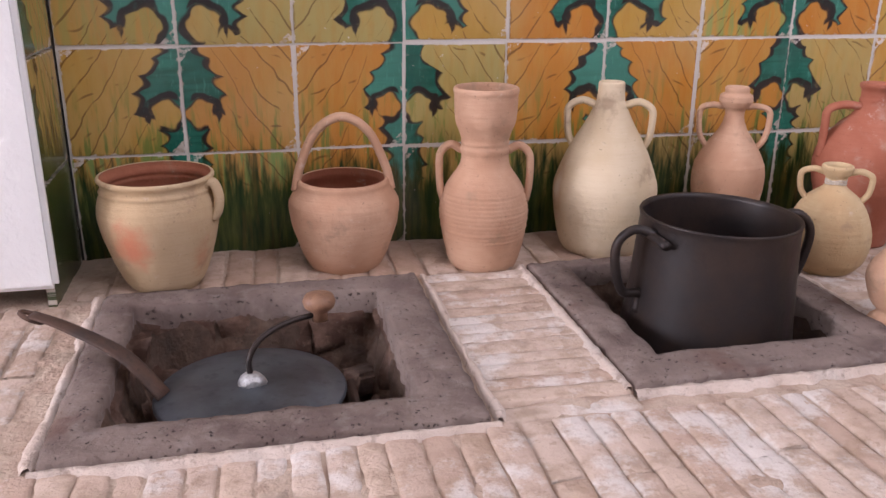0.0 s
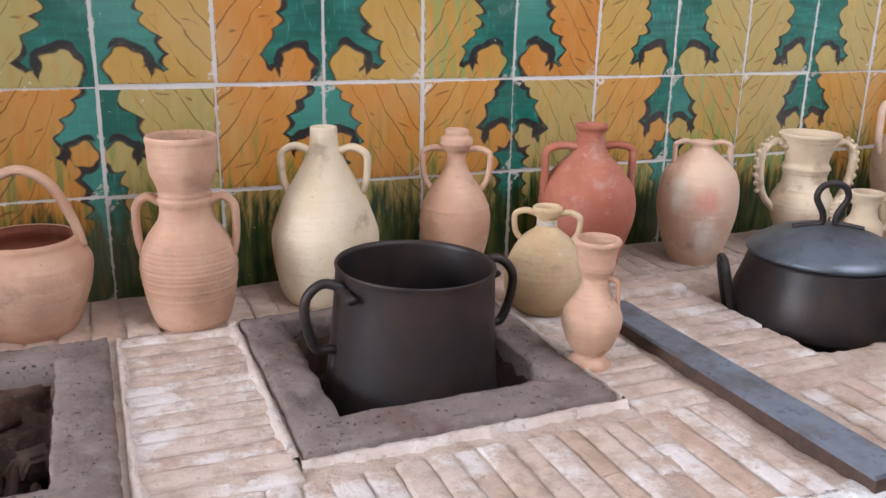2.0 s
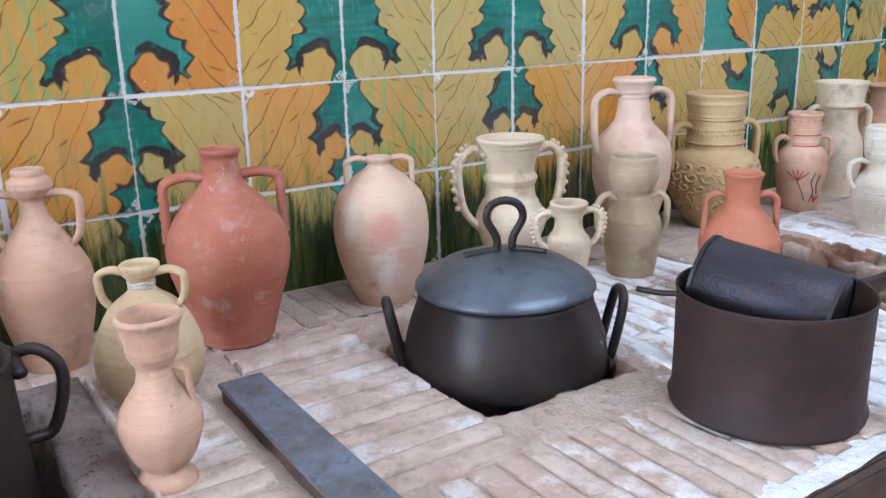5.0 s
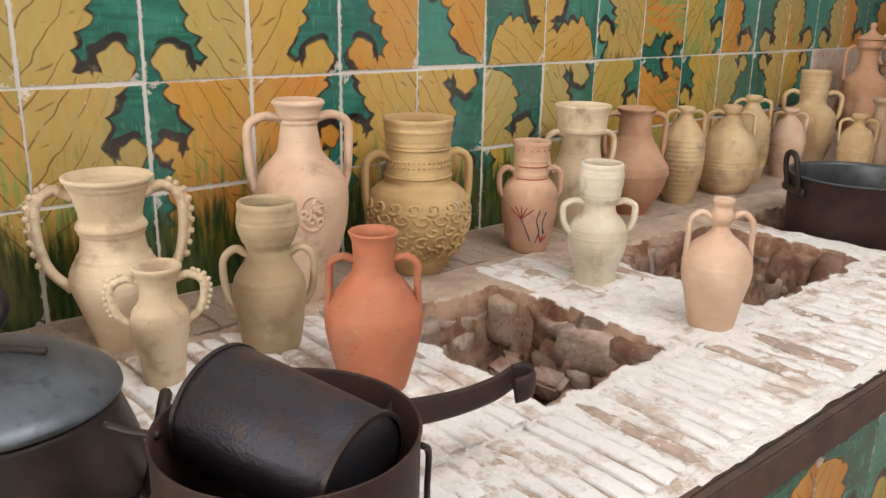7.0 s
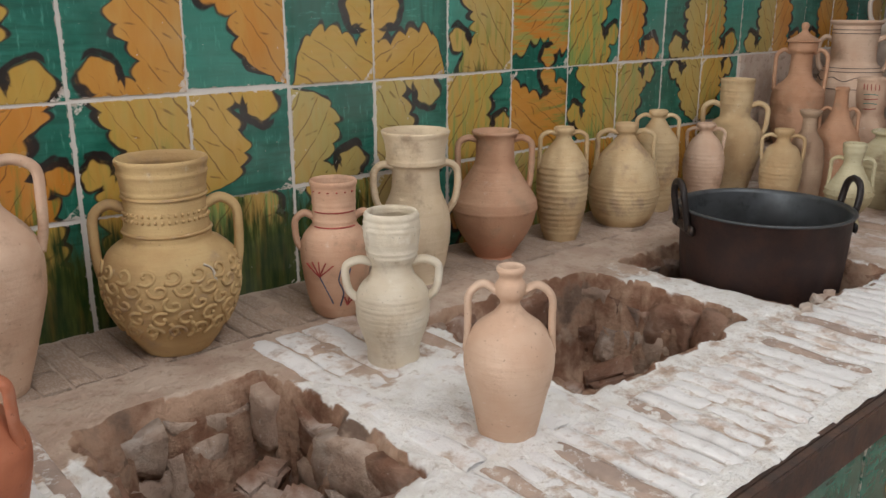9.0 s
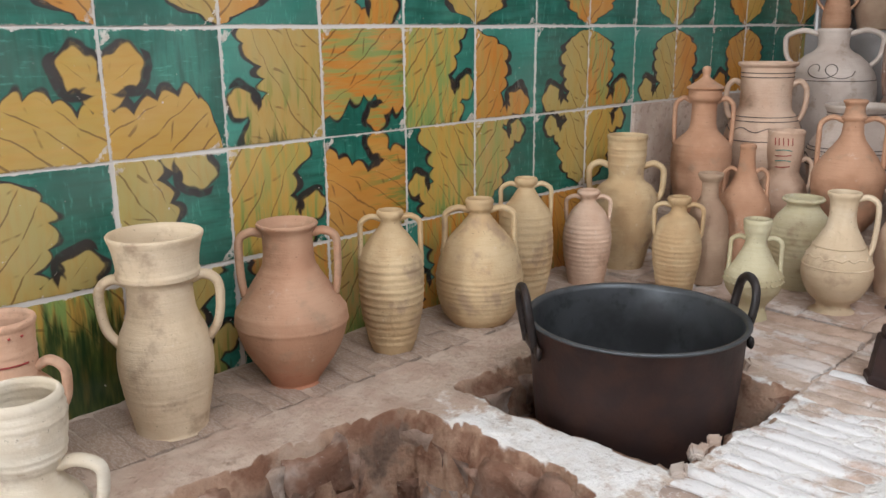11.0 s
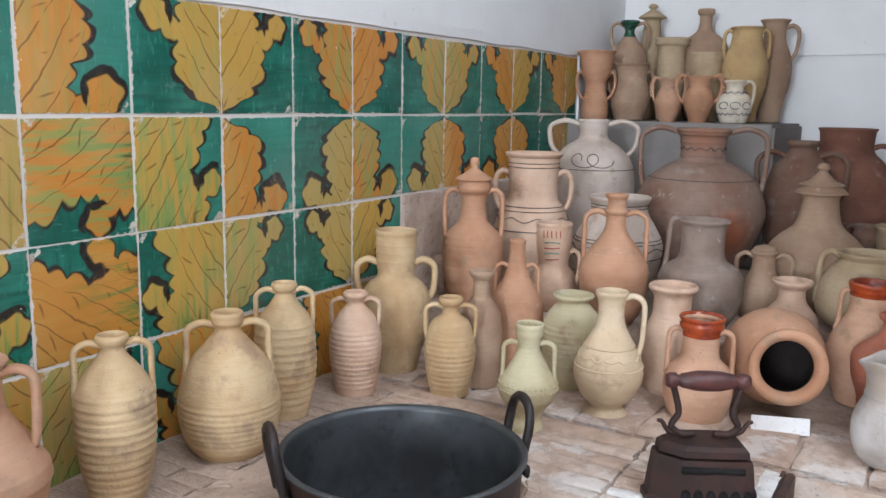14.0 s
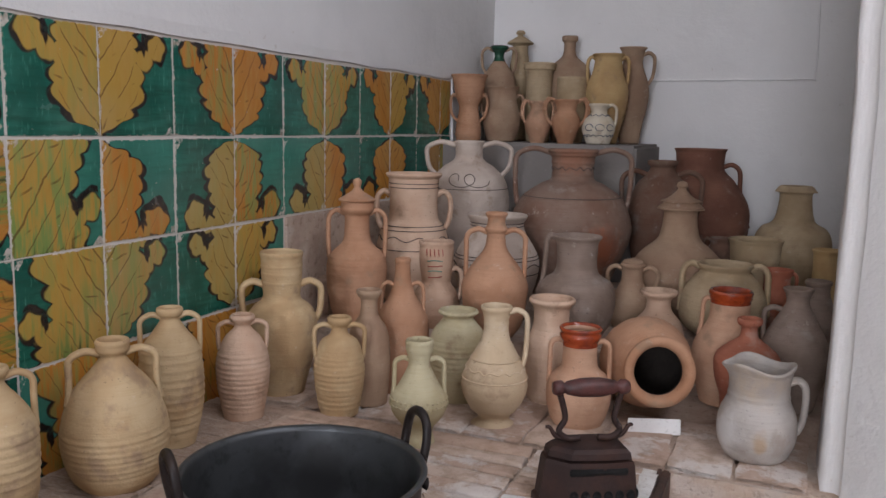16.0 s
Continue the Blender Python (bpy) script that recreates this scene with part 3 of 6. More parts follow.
def bed_height(x, y):
    lime = limed(x, y)
    h = -0.0072 + 0.0022 * min(max((1.45 - x) / 0.1, 0), 1) + 0.0062 * lime + 0.004 * lime * noise.noise(Vector((x * 32, y * 11, 5))) + 0.005 * noise.noise(Vector((x * 14, y * 14, 3))) + 0.003 * noise.noise(Vector((x * 50, y * 50, 7)))
    if ribbed(x, y):
        h -= 0.002
    for x0, x1, y0, y1, deep, rag in HOLES:
        dx, dy = max(x0 - x, x - x1), max(y0 - y, y - y1)
        if max(dx, dy) > 0.08:
            continue
        d = max(dx, dy) + rag * 1.2 * noise.noise(Vector((x * 16, y * 16, x0 * 9))) + rag * 0.35 * noise.noise(Vector((x * 40, y * 40, x0)))
        s = min(max((0.004 - d) / 0.045, 0), 1)
        s = s * s * (3 - 2 * s)
        floor = -deep + 0.05 * noise.noise(Vector((x * 9, y * 9, 1))) + 0.022 * noise.noise(Vector((x * 30, y * 30, 2)))
        if s > 0:
            h = h * (1 - s) + floor * s + 0.007 * s * (1 - s) * 4 * noise.noise(Vector((x * 40, y * 40, 11)))
    return h


def counter_bed():
    step = 0.0095
    xs = np.arange(-0.6, 4.33, step)
    ys = np.arange(-0.985, 0.009, step)
    verts = [(float(x), float(y), bed_height(float(x), float(y))) for y in ys for x in xs]
    # the pit walls are broken and lumpy
    for i, (x, y, z) in enumerate(verts):
        if z < -0.022:
            k = min((-0.022 - z) / 0.03, 1)
            o = noise.noise_vector(Vector((x * 26, y * 26, z * 30))) * 0.015 * k + noise.noise_vector(Vector((x * 60, y * 60, z * 60))) * 0.006 * k
            verts[i] = (x + o.x, y + o.y, z + o.z)
    n = len(xs)
    faces = [(j * n + i, j * n + i + 1, (j + 1) * n + i + 1, (j + 1) * n + i) for j in range(len(ys) - 1) for i in range(n - 1)]
    me = bpy.data.meshes.new("counter_top")
    me.from_pydata(verts, [], faces)
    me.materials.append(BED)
    # burnt masonry reaches one step beyond the lip of each pit
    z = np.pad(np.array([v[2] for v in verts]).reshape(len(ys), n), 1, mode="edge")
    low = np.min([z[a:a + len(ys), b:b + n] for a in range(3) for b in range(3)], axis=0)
    for name, values in (("lime", [limed(x, y) for x, y, z in verts]), ("blackening", [1.0 if x < 1.4 else 0.0 for x, y, z in verts]), ("burnt", np.clip((-0.018 - low) / 0.012, 0, 1).ravel().tolist())):
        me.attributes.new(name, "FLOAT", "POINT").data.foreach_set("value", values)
    me.shade_smooth()
    return tagged(new("counter_top", me), "uneven mortar and brick hearth counter with open fire pits", kind="structure")


bed = counter_bed()
structure("counter_body", [(-0.6, -0.985, -0.85, 4.33, -0.95, -0.03), (-0.6, -0.95, -0.85, 4.33, 0.008, -0.32)], PIT)
structure("counter_corner", [(4.335, -1.6, -0.85, 6.15, 0.006, -0.012)], MORTAR, label="broad mortar shelf in the corner niche")
structure("counter_step", [(4.63, -0.42, -0.012, 6.15, 0.004, 0.1), (4.70, -0.83, -0.012, 6.15, -0.42, 0.1), (4.93, -1.6, -0.012, 6.15, -0.83, 0.1)], MORTAR, 0.006, "low masonry step under the crowded jars")
structure("corner_ledge", [(5.62, -0.69, 0.1, 6.15, 0.002, 0.56)], LEDGE, 0.01, "grey plastered masonry ledge high in the corner, darkened for the shade beneath")
structure("wall_patch", [(4.604, -0.004, -0.01, 6.15, 0.006, 0.377)], MORTAR, 0.003, "rough mortar patch where tiles are missing")
structure("corner_shelf_edge", [(4.74, -0.05, 0.1, 5.0, -0.006, 0.205)], MORTAR, 0.006, "broken mortar shelf edge by the wall")


def front_edge():
    bm = bmesh.new()
    add_box(bm, -0.6, -1.003, -0.062, 4.33, -0.987, -0.004, 0.003)
    add_box(bm, -0.6, -0.987, -0.014, 4.33, -0.98, -0.004)
    return tagged(mesh_object("counter_edge", bm, RUST, False), "rusty iron edge along the counter front", kind="structure")


front_edge()

# ---- hearth things ----
def stone_frame(label, x0, y0, x1, y1, ix0, iy0, ix1, iy1):
    """A worn slab with a square opening, cut from one stone."""
    bm = bmesh.new()
    grid, step = {}, 0.0075
    nx, ny = int((x1 - x0) / step), int((y1 - y0) / step)
    inside = lambda i, j: ix0 < x0 + (i + 0.5) * step < ix1 and iy0 < y0 + (j + 0.5) * step < iy1
    def vert(i, j):
        if (i, j) not in grid:
            x, y = x0 + i * step, y0 + j * step
            rim = min(abs(x - ix0), abs(x - ix1)) if iy0 - 0.01 < y < iy1 + 0.01 else 1
            rim = min(rim, min(abs(y - iy0), abs(y - iy1)) if ix0 - 0.01 < x < ix1 + 0.01 else 1)
            edge = min(rim, x - x0, x1 - x, y - y0, y1 - y)
            worn = 0.006 * math.exp(-max(edge, 0) / 0.007)
            w = noise.noise_vector(Vector((x * 30, y * 30, x0))) * 0.0035 + noise.noise_vector(Vector((x * 90, y * 90, x0))) * 0.0018
            grid[i, j] = bm.verts.new((x + w.x, y + w.y, 0.011 - worn + w.z * 0.9))
        return grid[i, j]
    for i in range(nx):
        for j in range(ny):
            if not inside(i, j):
                bm.faces.new((vert(i, j), vert(i + 1, j), vert(i + 1, j + 1), vert(i, j + 1)))
    out = bmesh.ops.extrude_edge_only(bm, edges=[e for e in bm.edges if e.is_boundary])
    for v in [g for g in out["geom"] if isinstance(g, bmesh.types.BMVert)]:
        v.co.z = -0.034
        v.co += noise.noise_vector(v.co * 45) * 0.003
    ob = thing("hearth_frame", label, "hearth frame", pose(0, 0, 0), "stone hearth frames")
    part("slab", bm, STONE, ob)
    # crumbling lime mortar along the front and the side edges
    for side, (ax, ay, bx, by) in enumerate(((x0 - 0.006, y0 - 0.008, x1 + 0.006, y0 - 0.008), (x0 - 0.006, y0, x0 - 0.006, y1), (x1 + 0.006, y0, x1 + 0.006, y1))):
        bm = bmesh.new()
        k = 60
        rows_ = []
        for i in range(k + 1):
            f = i / k
            x, y = ax + (bx - ax) * f, ay + (by - ay) * f
            wide = 0.012 + 0.012 * noise.noise(Vector((x * 13, y * 13, side + x0))) + 0.006 * noise.noise(Vector((x * 50, y * 50, side)))
            across = Vector((0, -1, 0)) if side == 0 else Vector((-1 if side == 1 else 1, 0, 0))
            c = Vector((x, y, 0))
            wide = max(wide, 0.002)
            rows_.append([bm.verts.new(c - across * 0.004 + Vector((0, 0, -0.012))), bm.verts.new(c + Vector((0, 0, 0.0045 + 0.003 * noise.noise(c * 60)))), bm.verts.new(c + across * wide * 0.6 + Vector((0, 0, 0.004 + 0.003 * noise.noise(c * 47)))), bm.verts.new(c + across * (wide + 0.006) + Vector((0, 0, -0.014)))])
        for a, b in zip(rows_, rows_[1:]):
            for j in range(3):
                bm.faces.new((a[j], a[j + 1], b[j + 1], b[j]))
        part("mortar_edge", bm, LIME_FILLET, ob, "crumbling pale lime mortar")
    return ob


stone_frame("pitted grey stone frame round an open fire pit", 0.07, -0.712, 0.585, -0.212, 0.126, -0.648, 0.508, -0.275)
stone_frame("pitted grey stone frame holding an iron pot", 0.788, -0.672, 1.24, -0.2, 0.857, -0.59, 1.167, -0.235)

bar = thing("iron_bar", "raised blue-grey steel bar across the counter", "bar", pose(0, 0, 0))
bm = bmesh.new()
add_box(bm, 1.386, -0.978, 0.015, 1.45, -0.38, 0.022, 0.0015)
part("top_plate", bm, BLUE_STEEL, bar, "dusty blue-grey steel top", False)
bm = bmesh.new()
add_box(bm, 1.39, -0.976, -0.012, 1.446, -0.383, 0.015)
part("web", bm, RUST, bar, "rusty brown side", False)


def ring_handle(name, parent, points, wide, material, thick=None):
    bm = bmesh.new()
    tube(bm, points, wide, thick, 8, 5)
    return part(name, bm, material, parent)


def saucepan_in_pit():
    ob = thing("covered_saucepan", "covered iron saucepan sunk in the fire pit", "saucepan", pose(0.298, -0.505, -0.055))
    bm = bmesh.new()
    lathe(bm, [(0, -0.075), (0.105, -0.075), (0.115, -0.06), (0.122, 0.012), (0.125, 0.014), (0.119, 0.012), (0.11, -0.06), (0, -0.065)])
    part("pan", bm, RUST_IRON, ob)
    bm = bmesh.new()
    lathe(bm, [(0, 0.012), (0.129, 0.012), (0.131, 0.016), (0.127, 0.021), (0.09, 0.027), (0.05, 0.029), (0, 0.03)], wobble=0.006)
    lid = part("lid", bm, IRON_LID, ob, "dull dark iron lid")
    bm = bmesh.new()
    lathe(bm, [(0, 0.045), (0.008, 0.044), (0.016, 0.038), (0.02, 0.03), (0.017, 0.028)], 14, 0.3, 4)
    part("rivet_plate", bm, TIN, lid, "whitish lumpy tin rivet")
    ring_handle("wire", lid, [(0.0, 0, 0.035), (0.0, 0.005, 0.065), (0.02, 0.02, 0.088), (0.055, 0.035, 0.1), (0.09, 0.045, 0.104)], 0.0042, IRON)
    bm = bmesh.new()
    lathe(bm, [(0, 0), (0.012, 0), (0.011, 0.012), (0.021, 0.02), (0.0235, 0.029), (0.02, 0.037), (0.008, 0.041), (0, 0.0415)], 24)
    knob = part("knob", bm, WOOD, lid, "turned wooden knob")
    knob.location = (0.1, 0.048, 0.095)
    bm = bmesh.new()
    tube(bm, [(-0.115, 0.0, 0.022), (-0.165, 0.025, 0.076), (-0.24, 0.062, 0.108), (-0.285, 0.08, 0.122)], 0.016, 0.004, 8, 6, taper=0.72)
    handle = part("long_handle", bm, RUST, ob, "long flat rusty handle")
    bm = bmesh.new()
    tube(bm, [(-0.285 + 0.014 * math.cos(a), 0.08 + 0.010 * math.sin(a), 0.118 - 0.008 * math.cos(a)) for a in np.linspace(0, 6.28, 12)], 0.0035, None, 6, 2)
    part("hanging_eye", bm, RUST, handle)
    # trivet bars under the pan
    for i, (dx, dy) in enumerate(((0.14, 0.02), (0.17, -0.04))):
        bm = bmesh.new()
        add_box(bm, dx, dy - 0.1, -0.09, dx + 0.012, dy + 0.08, -0.03, 0.003)
        roughen(bm, 0.004, 40, i)
        part("grate_bar", bm, RUST, ob)
    return ob


saucepan_in_pit()


def strap_handle(parent, angle, r_top, z_top, z_bot, r_bot, out, material):
    """Bent round bar with flattened, riveted ends."""
    c, s = math.cos(angle), math.sin(angle)
    pts = [(r_top - 0.002, 0.02, z_top), (r_top + out * 0.55, 0.008, z_top + 0.008), (r_top + out, 0, z_top - 0.014), (r_top + out * 1.02, 0, (z_top + z_bot) / 2), (r_top + out * 0.7, 0, z_bot + 0.006), (r_bot + 0.003, 0, z_bot), (r_bot + 0.004, 0, z_bot - 0.03)]
    bm = bmesh.new()
    tube(bm, [(c * x - s * y, s * x + c * y, z) for x, y, z in pts], 0.0085, 0.0075, 8, 5)
    h = part("handle", bm, material, parent)
    bm = bmesh.new()
    tube(bm, [(c * x - s * y, s * x + c * y, z) for x, y, z in ((r_top + 0.003, -0.03, z_top - 0.005), (r_top + 0.005, 0.02, z_top), (r_top + 0.003, 0.06, z_top - 0.005))], 0.009, 0.006, 8, 4)
    part("handle_plate", bm, material, h)


def tapered_pot():
    ob = thing("open_stockpot", "tall dark iron stockpot standing in the pit", "stockpot", pose(1.012, -0.441, -0.11, 0, 1.5, -12))
    bm = bmesh.new()
    out = [(0, -0.02), (0.146, -0.02), (0.149, -0.005), (0.146, 0.01), (0.1405, 0.03), (0.136, 0.06), (0.1315, 0.1), (0.128, 0.14), (0.125, 0.18), (0.1225, 0.22), (0.1205, 0.255), (0.1215, 0.263),
           (0.1225, 0.266), (0.1212, 0.2685), (0.1178, 0.267), (0.1165, 0.26), (0.119, 0.2), (0.127, 0.1), (0.135, 0.03), (0.138, -0.005), (0, -0.012)]
    lathe(bm, out, 64)
    part("body", bm, IRON, ob)
    strap_handle(ob, radians(196), 0.121, 0.245, 0.145, 0.124, 0.05, IRON)
    strap_handle(ob, radians(16), 0.121, 0.25, 0.15, 0.124, 0.05, IRON)
    return ob


tapered_pot()


def cauldron():
    ob = thing("lidded_cauldron", "black iron cauldron with domed lid sunk in the counter", "cauldron", pose(1.805, -0.48, -0.11))
    bm = bmesh.new()
    lathe(bm, [(0, -0.02), (0.09, -0.018), (0.125, 0.02), (0.147, 0.086), (0.1545, 0.09), (0.156, 0.095), (0.1545, 0.12), (0.15, 0.145), (0.142, 0.17), (0.134, 0.192), (0.1315, 0.205), (0.129, 0.213), (0.12, 0.212), (0.12, 0.19), (0.14, 0.1), (0.1, 0.0), (0, -0.005)], 64)
    part("body", bm, IRON, ob)
    bm = bmesh.new()
    lathe(bm, [(0, 0.213), (0.131, 0.213), (0.136, 0.217), (0.135, 0.222), (0.123, 0.233), (0.095, 0.25), (0.06, 0.262), (0.025, 0.268), (0, 0.269)], 64)
    lid = part("lid", bm, IRON_LID, ob, "domed iron lid, sky reflection put into its blue-grey")
    a = radians(-28)
    c, s = math.cos(a), math.sin(a)
    pts = [(-0.062, 0, 0.262), (-0.03, 0, 0.268), (-0.013, 0, 0.271), (-0.013, 0, 0.29), (-0.027, 0, 0.318), (-0.02, 0, 0.338), (0.0, 0, 0.345), (0.02, 0, 0.338), (0.027, 0, 0.318), (0.013, 0, 0.29), (0.013, 0, 0.271), (0.03, 0, 0.268), (0.062, 0, 0.262)]
    ring_handle("lid_handle", lid, [(c * x, s * x, z) for x, y, z in pts], 0.0062, IRON)
    for sign in (0, math.pi):
        q = a + sign
        c, s = math.cos(q), math.sin(q)
        pts = [(0.15, -0.03, 0.085), (0.158, -0.028, 0.1), (0.172, -0.027, 0.16), (0.178, -0.02, 0.19), (0.18, 0.0, 0.198), (0.178, 0.02, 0.19), (0.172, 0.027, 0.16), (0.158, 0.028, 0.1), (0.15, 0.03, 0.085)]
        ring_handle("side_handle", ob, [(c * x - s * y, s * x + c * y, z) for x, y, z in pts], 0.0075, IRON)
        bm = bmesh.new()
        tube(bm, [(c * 0.152 - s * y, s * 0.152 + c * y, 0.085 + 0.01 * abs(y) / 0.05) for y in (-0.06, -0.02, 0.02, 0.06)], 0.006, 0.012, 8, 4)
        part("handle_plate", bm, IRON, ob)
    return ob


cauldron()


def chestnut_pan():
    ob = thing("round_deep_pan", "deep round brown iron pan on the counter", "pan", pose(1.97, -0.823, 0))
    bm = bmesh.new()
    lathe(bm, [(0, 0.0), (0.114, 0.0), (0.1225, 0.003), (0.124, 0.01), (0.1195, 0.014), (0.119, 0.07), (0.1198, 0.15), (0.1215, 0.158), (0.1205, 0.16), (0.118, 0.158), (0.1165, 0.07), (0.114, 0.008), (0, 0.006)], 64, 0.004, 2)
    part("body", bm, RUST_IRON, ob)
    bm = bmesh.new()
    tube(bm, [(0.113, 0.0, 0.13), (0.165, 0.004, 0.118), (0.22, 0.006, 0.11), (0.27, 0.006, 0.11), (0.296, 0.006, 0.116)], 0.004, 0.016, 8, 5)
    h = part("flat_handle", bm, RUST_IRON, ob, "flat iron handle with curled end")
    bm = bmesh.new()
    tube(bm, [(0.296, 0.006, 0.116), (0.309, 0.0, 0.117), (0.31, -0.014, 0.115), (0.296, -0.02, 0.114), (0.279, -0.016, 0.112)], 0.0035, 0.016, 8, 5)
    part("curl", bm, RUST_IRON, h)
    bm = bmesh.new()
    tube(bm, [(0.092, -0.078, 0.14), (0.102, -0.076, 0.128), (0.106, -0.07, 0.085), (0.114, -0.064, 0.055), (0.136, -0.06, 0.04)], 0.0035, None, 6, 5)
    part("wire_hook", bm, IRON, ob)
    bm = bmesh.new()
    tube(bm, [(-0.09, 0.07, 0.15), (-0.105, 0.095, 0.148), (-0.12, 0.12, 0.15)], 0.004, None, 6, 4)
    part("wire_stub", bm, IRON, ob)
    drum = thing("chestnut_roaster", "closed iron roasting drum lying tilted in the pan", "roaster", pose(1.976, -0.812, 0.138, 0, 0, -72) @ pose(0, 0, 0, 0, 98, 0))
    bm = bmesh.new()
    lathe(bm, [(0, -0.087), (0.059, -0.087), (0.0605, -0.085), (0.0605, 0.083), (0.059, 0.085), (0, 0.085)], 48, 0.004)
    part("drum", bm, DRUM_IRON, drum, smooth=True)
    for z in (-0.086, 0.084):
        bm = bmesh.new()
        lathe(bm, [(0.057, z - 0.002), (0.062, z - 0.002), (0.062, z + 0.003), (0.057, z + 0.003)], 48)
        part("end_rim", bm, IRON, drum, smooth=False)
    return ob


chestnut_pan()


def preserving_pan():
    ob = thing("preserving_pan", "large open iron preserving pan with two loop handles", "pan", pose(3.797, -0.552, -0.085, 0, 0, 0) @ Matrix.Diagonal((0.97, 0.97, 1, 1)))
    bm = bmesh.new()
    lathe(bm, [(0, 0.0), (0.15, 0.0), (0.16, 0.01), (0.164, 0.03), (0.172, 0.12), (0.176, 0.2), (0.182, 0.2045)], 80)
    part("body", bm, RUST_IRON, ob)
    bm = bmesh.new()
    lathe(bm, [(0.182, 0.2045), (0.1835, 0.207), (0.182, 0.2095), (0.174, 0.208), (0.1725, 0.2), (0.168, 0.12), (0.159, 0.03), (0.15, 0.012), (0, 0.009)], 80)
    part("lining", bm, GREY_IRON, ob, "smooth grey inner lining and rim")
    for q in (radians(143), radians(-37)):
        c, s = math.cos(q), math.sin(q)
        pts = [(0.178, -0.03, 0.165), (0.183, -0.031, 0.19), (0.19, -0.032, 0.225), (0.193, -0.026, 0.25), (0.194, -0.01, 0.262), (0.194, 0.01, 0.262), (0.193, 0.026, 0.25), (0.19, 0.032, 0.225), (0.183, 0.031, 0.19), (0.178, 0.03, 0.165)]
        ring_handle("loop_handle", ob, [(c * x - s * y, s * x + c * y, z) for x, y, z in pts], 0.0075, IRON)
        bm = bmesh.new()
        tube(bm, [(c * 0.178 - s * y, s * 0.178 + c * y, 0.17) for y in (-0.055, -0.02, 0.02, 0.055)], 0.005, 0.011, 8, 4)
        part("handle_plate", bm, IRON, ob)
    return ob


preserving_pan()


def charcoal_iron():
    """Box iron for charcoal: hollow tapering body, vents, curled posts and a turned grip."""
    ob = thing("charcoal_iron", "dark iron charcoal smoothing iron with turned wooden grip", "iron", pose(4.142, -0.888, -0.004, 0, 0, -60) @ Matrix.Diagonal((0.9, 1.0, 1.02, 1)))
    bm = bmesh.new()
    levels = ((0.0, 1.0), (0.012, 1.0), (0.016, 0.94), (0.075, 0.86), (0.08, 0.84))
    shape = [(0.085, 0.05), (0.085, -0.05), (0.02, -0.053), (-0.055, -0.05), (-0.1, -0.018), (-0.1, 0.018), (-0.055, 0.05), (0.02, 0.053)]
    rings = [[bm.verts.new((x * f, y * f, z)) for x, y in shape] for z, f in levels]
    k = len(shape)
    for a, b in zip(rings, rings[1:]):
        for i in range(k):
            bm.faces.new((a[i], a[(i + 1) % k], b[(i + 1) % k], b[i]))
    bm.faces.new(rings[0])
    bm.faces.new(rings[-1])
    part("body", bm, RUST_IRON, ob, smooth=False)
    bm = bmesh.new()
    rings = [[bm.verts.new((x * f, y * f, z)) for x, y in shape] for z, f in ((0.084, 0.8), (0.094, 0.78), (0.1, 0.68))]
    for a, b in zip(rings, rings[1:]):
        for i in range(k):
            bm.faces.new((a[i], a[(i + 1) % k], b[(i + 1) % k], b[i]))
    bm.faces.new(rings[0])
    bm.faces.new(rings[-1])
    lid = part("top_plate", bm, RUST_IRON, ob, smooth=False)
    # proud black bar for the shade in the open mouth
    bm = bmesh.new()
    add_box(bm, -0.048, -0.0478, 0.06, 0.06, -0.041, 0.0715, 0.002)
    part("mouth", bm, HOLE_BLACK, ob, "charcoal mouth, its inner shade a black bar")
    # vents: shallow rimmed cups, black for the shade inside the holes
    vents = [(0.081, y, 0.03) for y in (-0.042, -0.021, 0.0, 0.021, 0.042)]
    for x, y, z in vents:
        bm = bmesh.new()
        lathe(bm, [(0, 0.0005), (0.0065, 0.0008), (0.007, 0.0022), (0.0082, 0.0015), (0.0085, -0.003)], 14)
        v = part("vent", bm, HOLE_BLACK, ob, "round vent hole, its inner shade a black cup")
        v.matrix_local = pose(x - 0.003, y, z, 0, 87, 0)
    for i in range(6):
        for sgn in (-1, 1):
            bm = bmesh.new()
            lathe(bm, [(0, 0.0005), (0.0065, 0.0008), (0.007, 0.0022), (0.0082, 0.0015), (0.0085, -0.003)], 14)
            v = part("vent", bm, HOLE_BLACK, ob, "round vent hole, its inner shade a black cup")
            v.matrix_local = pose(0.066 - i * 0.021, sgn * (0.0485 - 0.0006 * max(i - 2, 0)), 0.028, -86 * sgn, 0, 0)
    for sgn in (1, -1):
        x0 = 0.055 * sgn
        bm = bmesh.new()
        tube(bm, [(x0 * 0.3, 0, 0.108), (x0 * 0.75, 0, 0.107), (x0 * 1.05, 0, 0.12), (x0 * 0.85, 0, 0.14), (x0 * 0.95, 0, 0.165), (x0 * 1.1, 0, 0.188)], 0.0058, None, 8, 6)
        part("post", bm, RUST_IRON, lid)
        bm = bmesh.new()
        tube(bm, [(x0 * 0.8, 0, 0.107), (x0 * 1.15, 0, 0.112), (x0 * 1.35, 0, 0.126), (x0 * 1.5, 0, 0.128)], 0.005, 0.005, 8, 5, taper=0.6)
        part("curl", bm, RUST_IRON, lid)
    bm = bmesh.new()
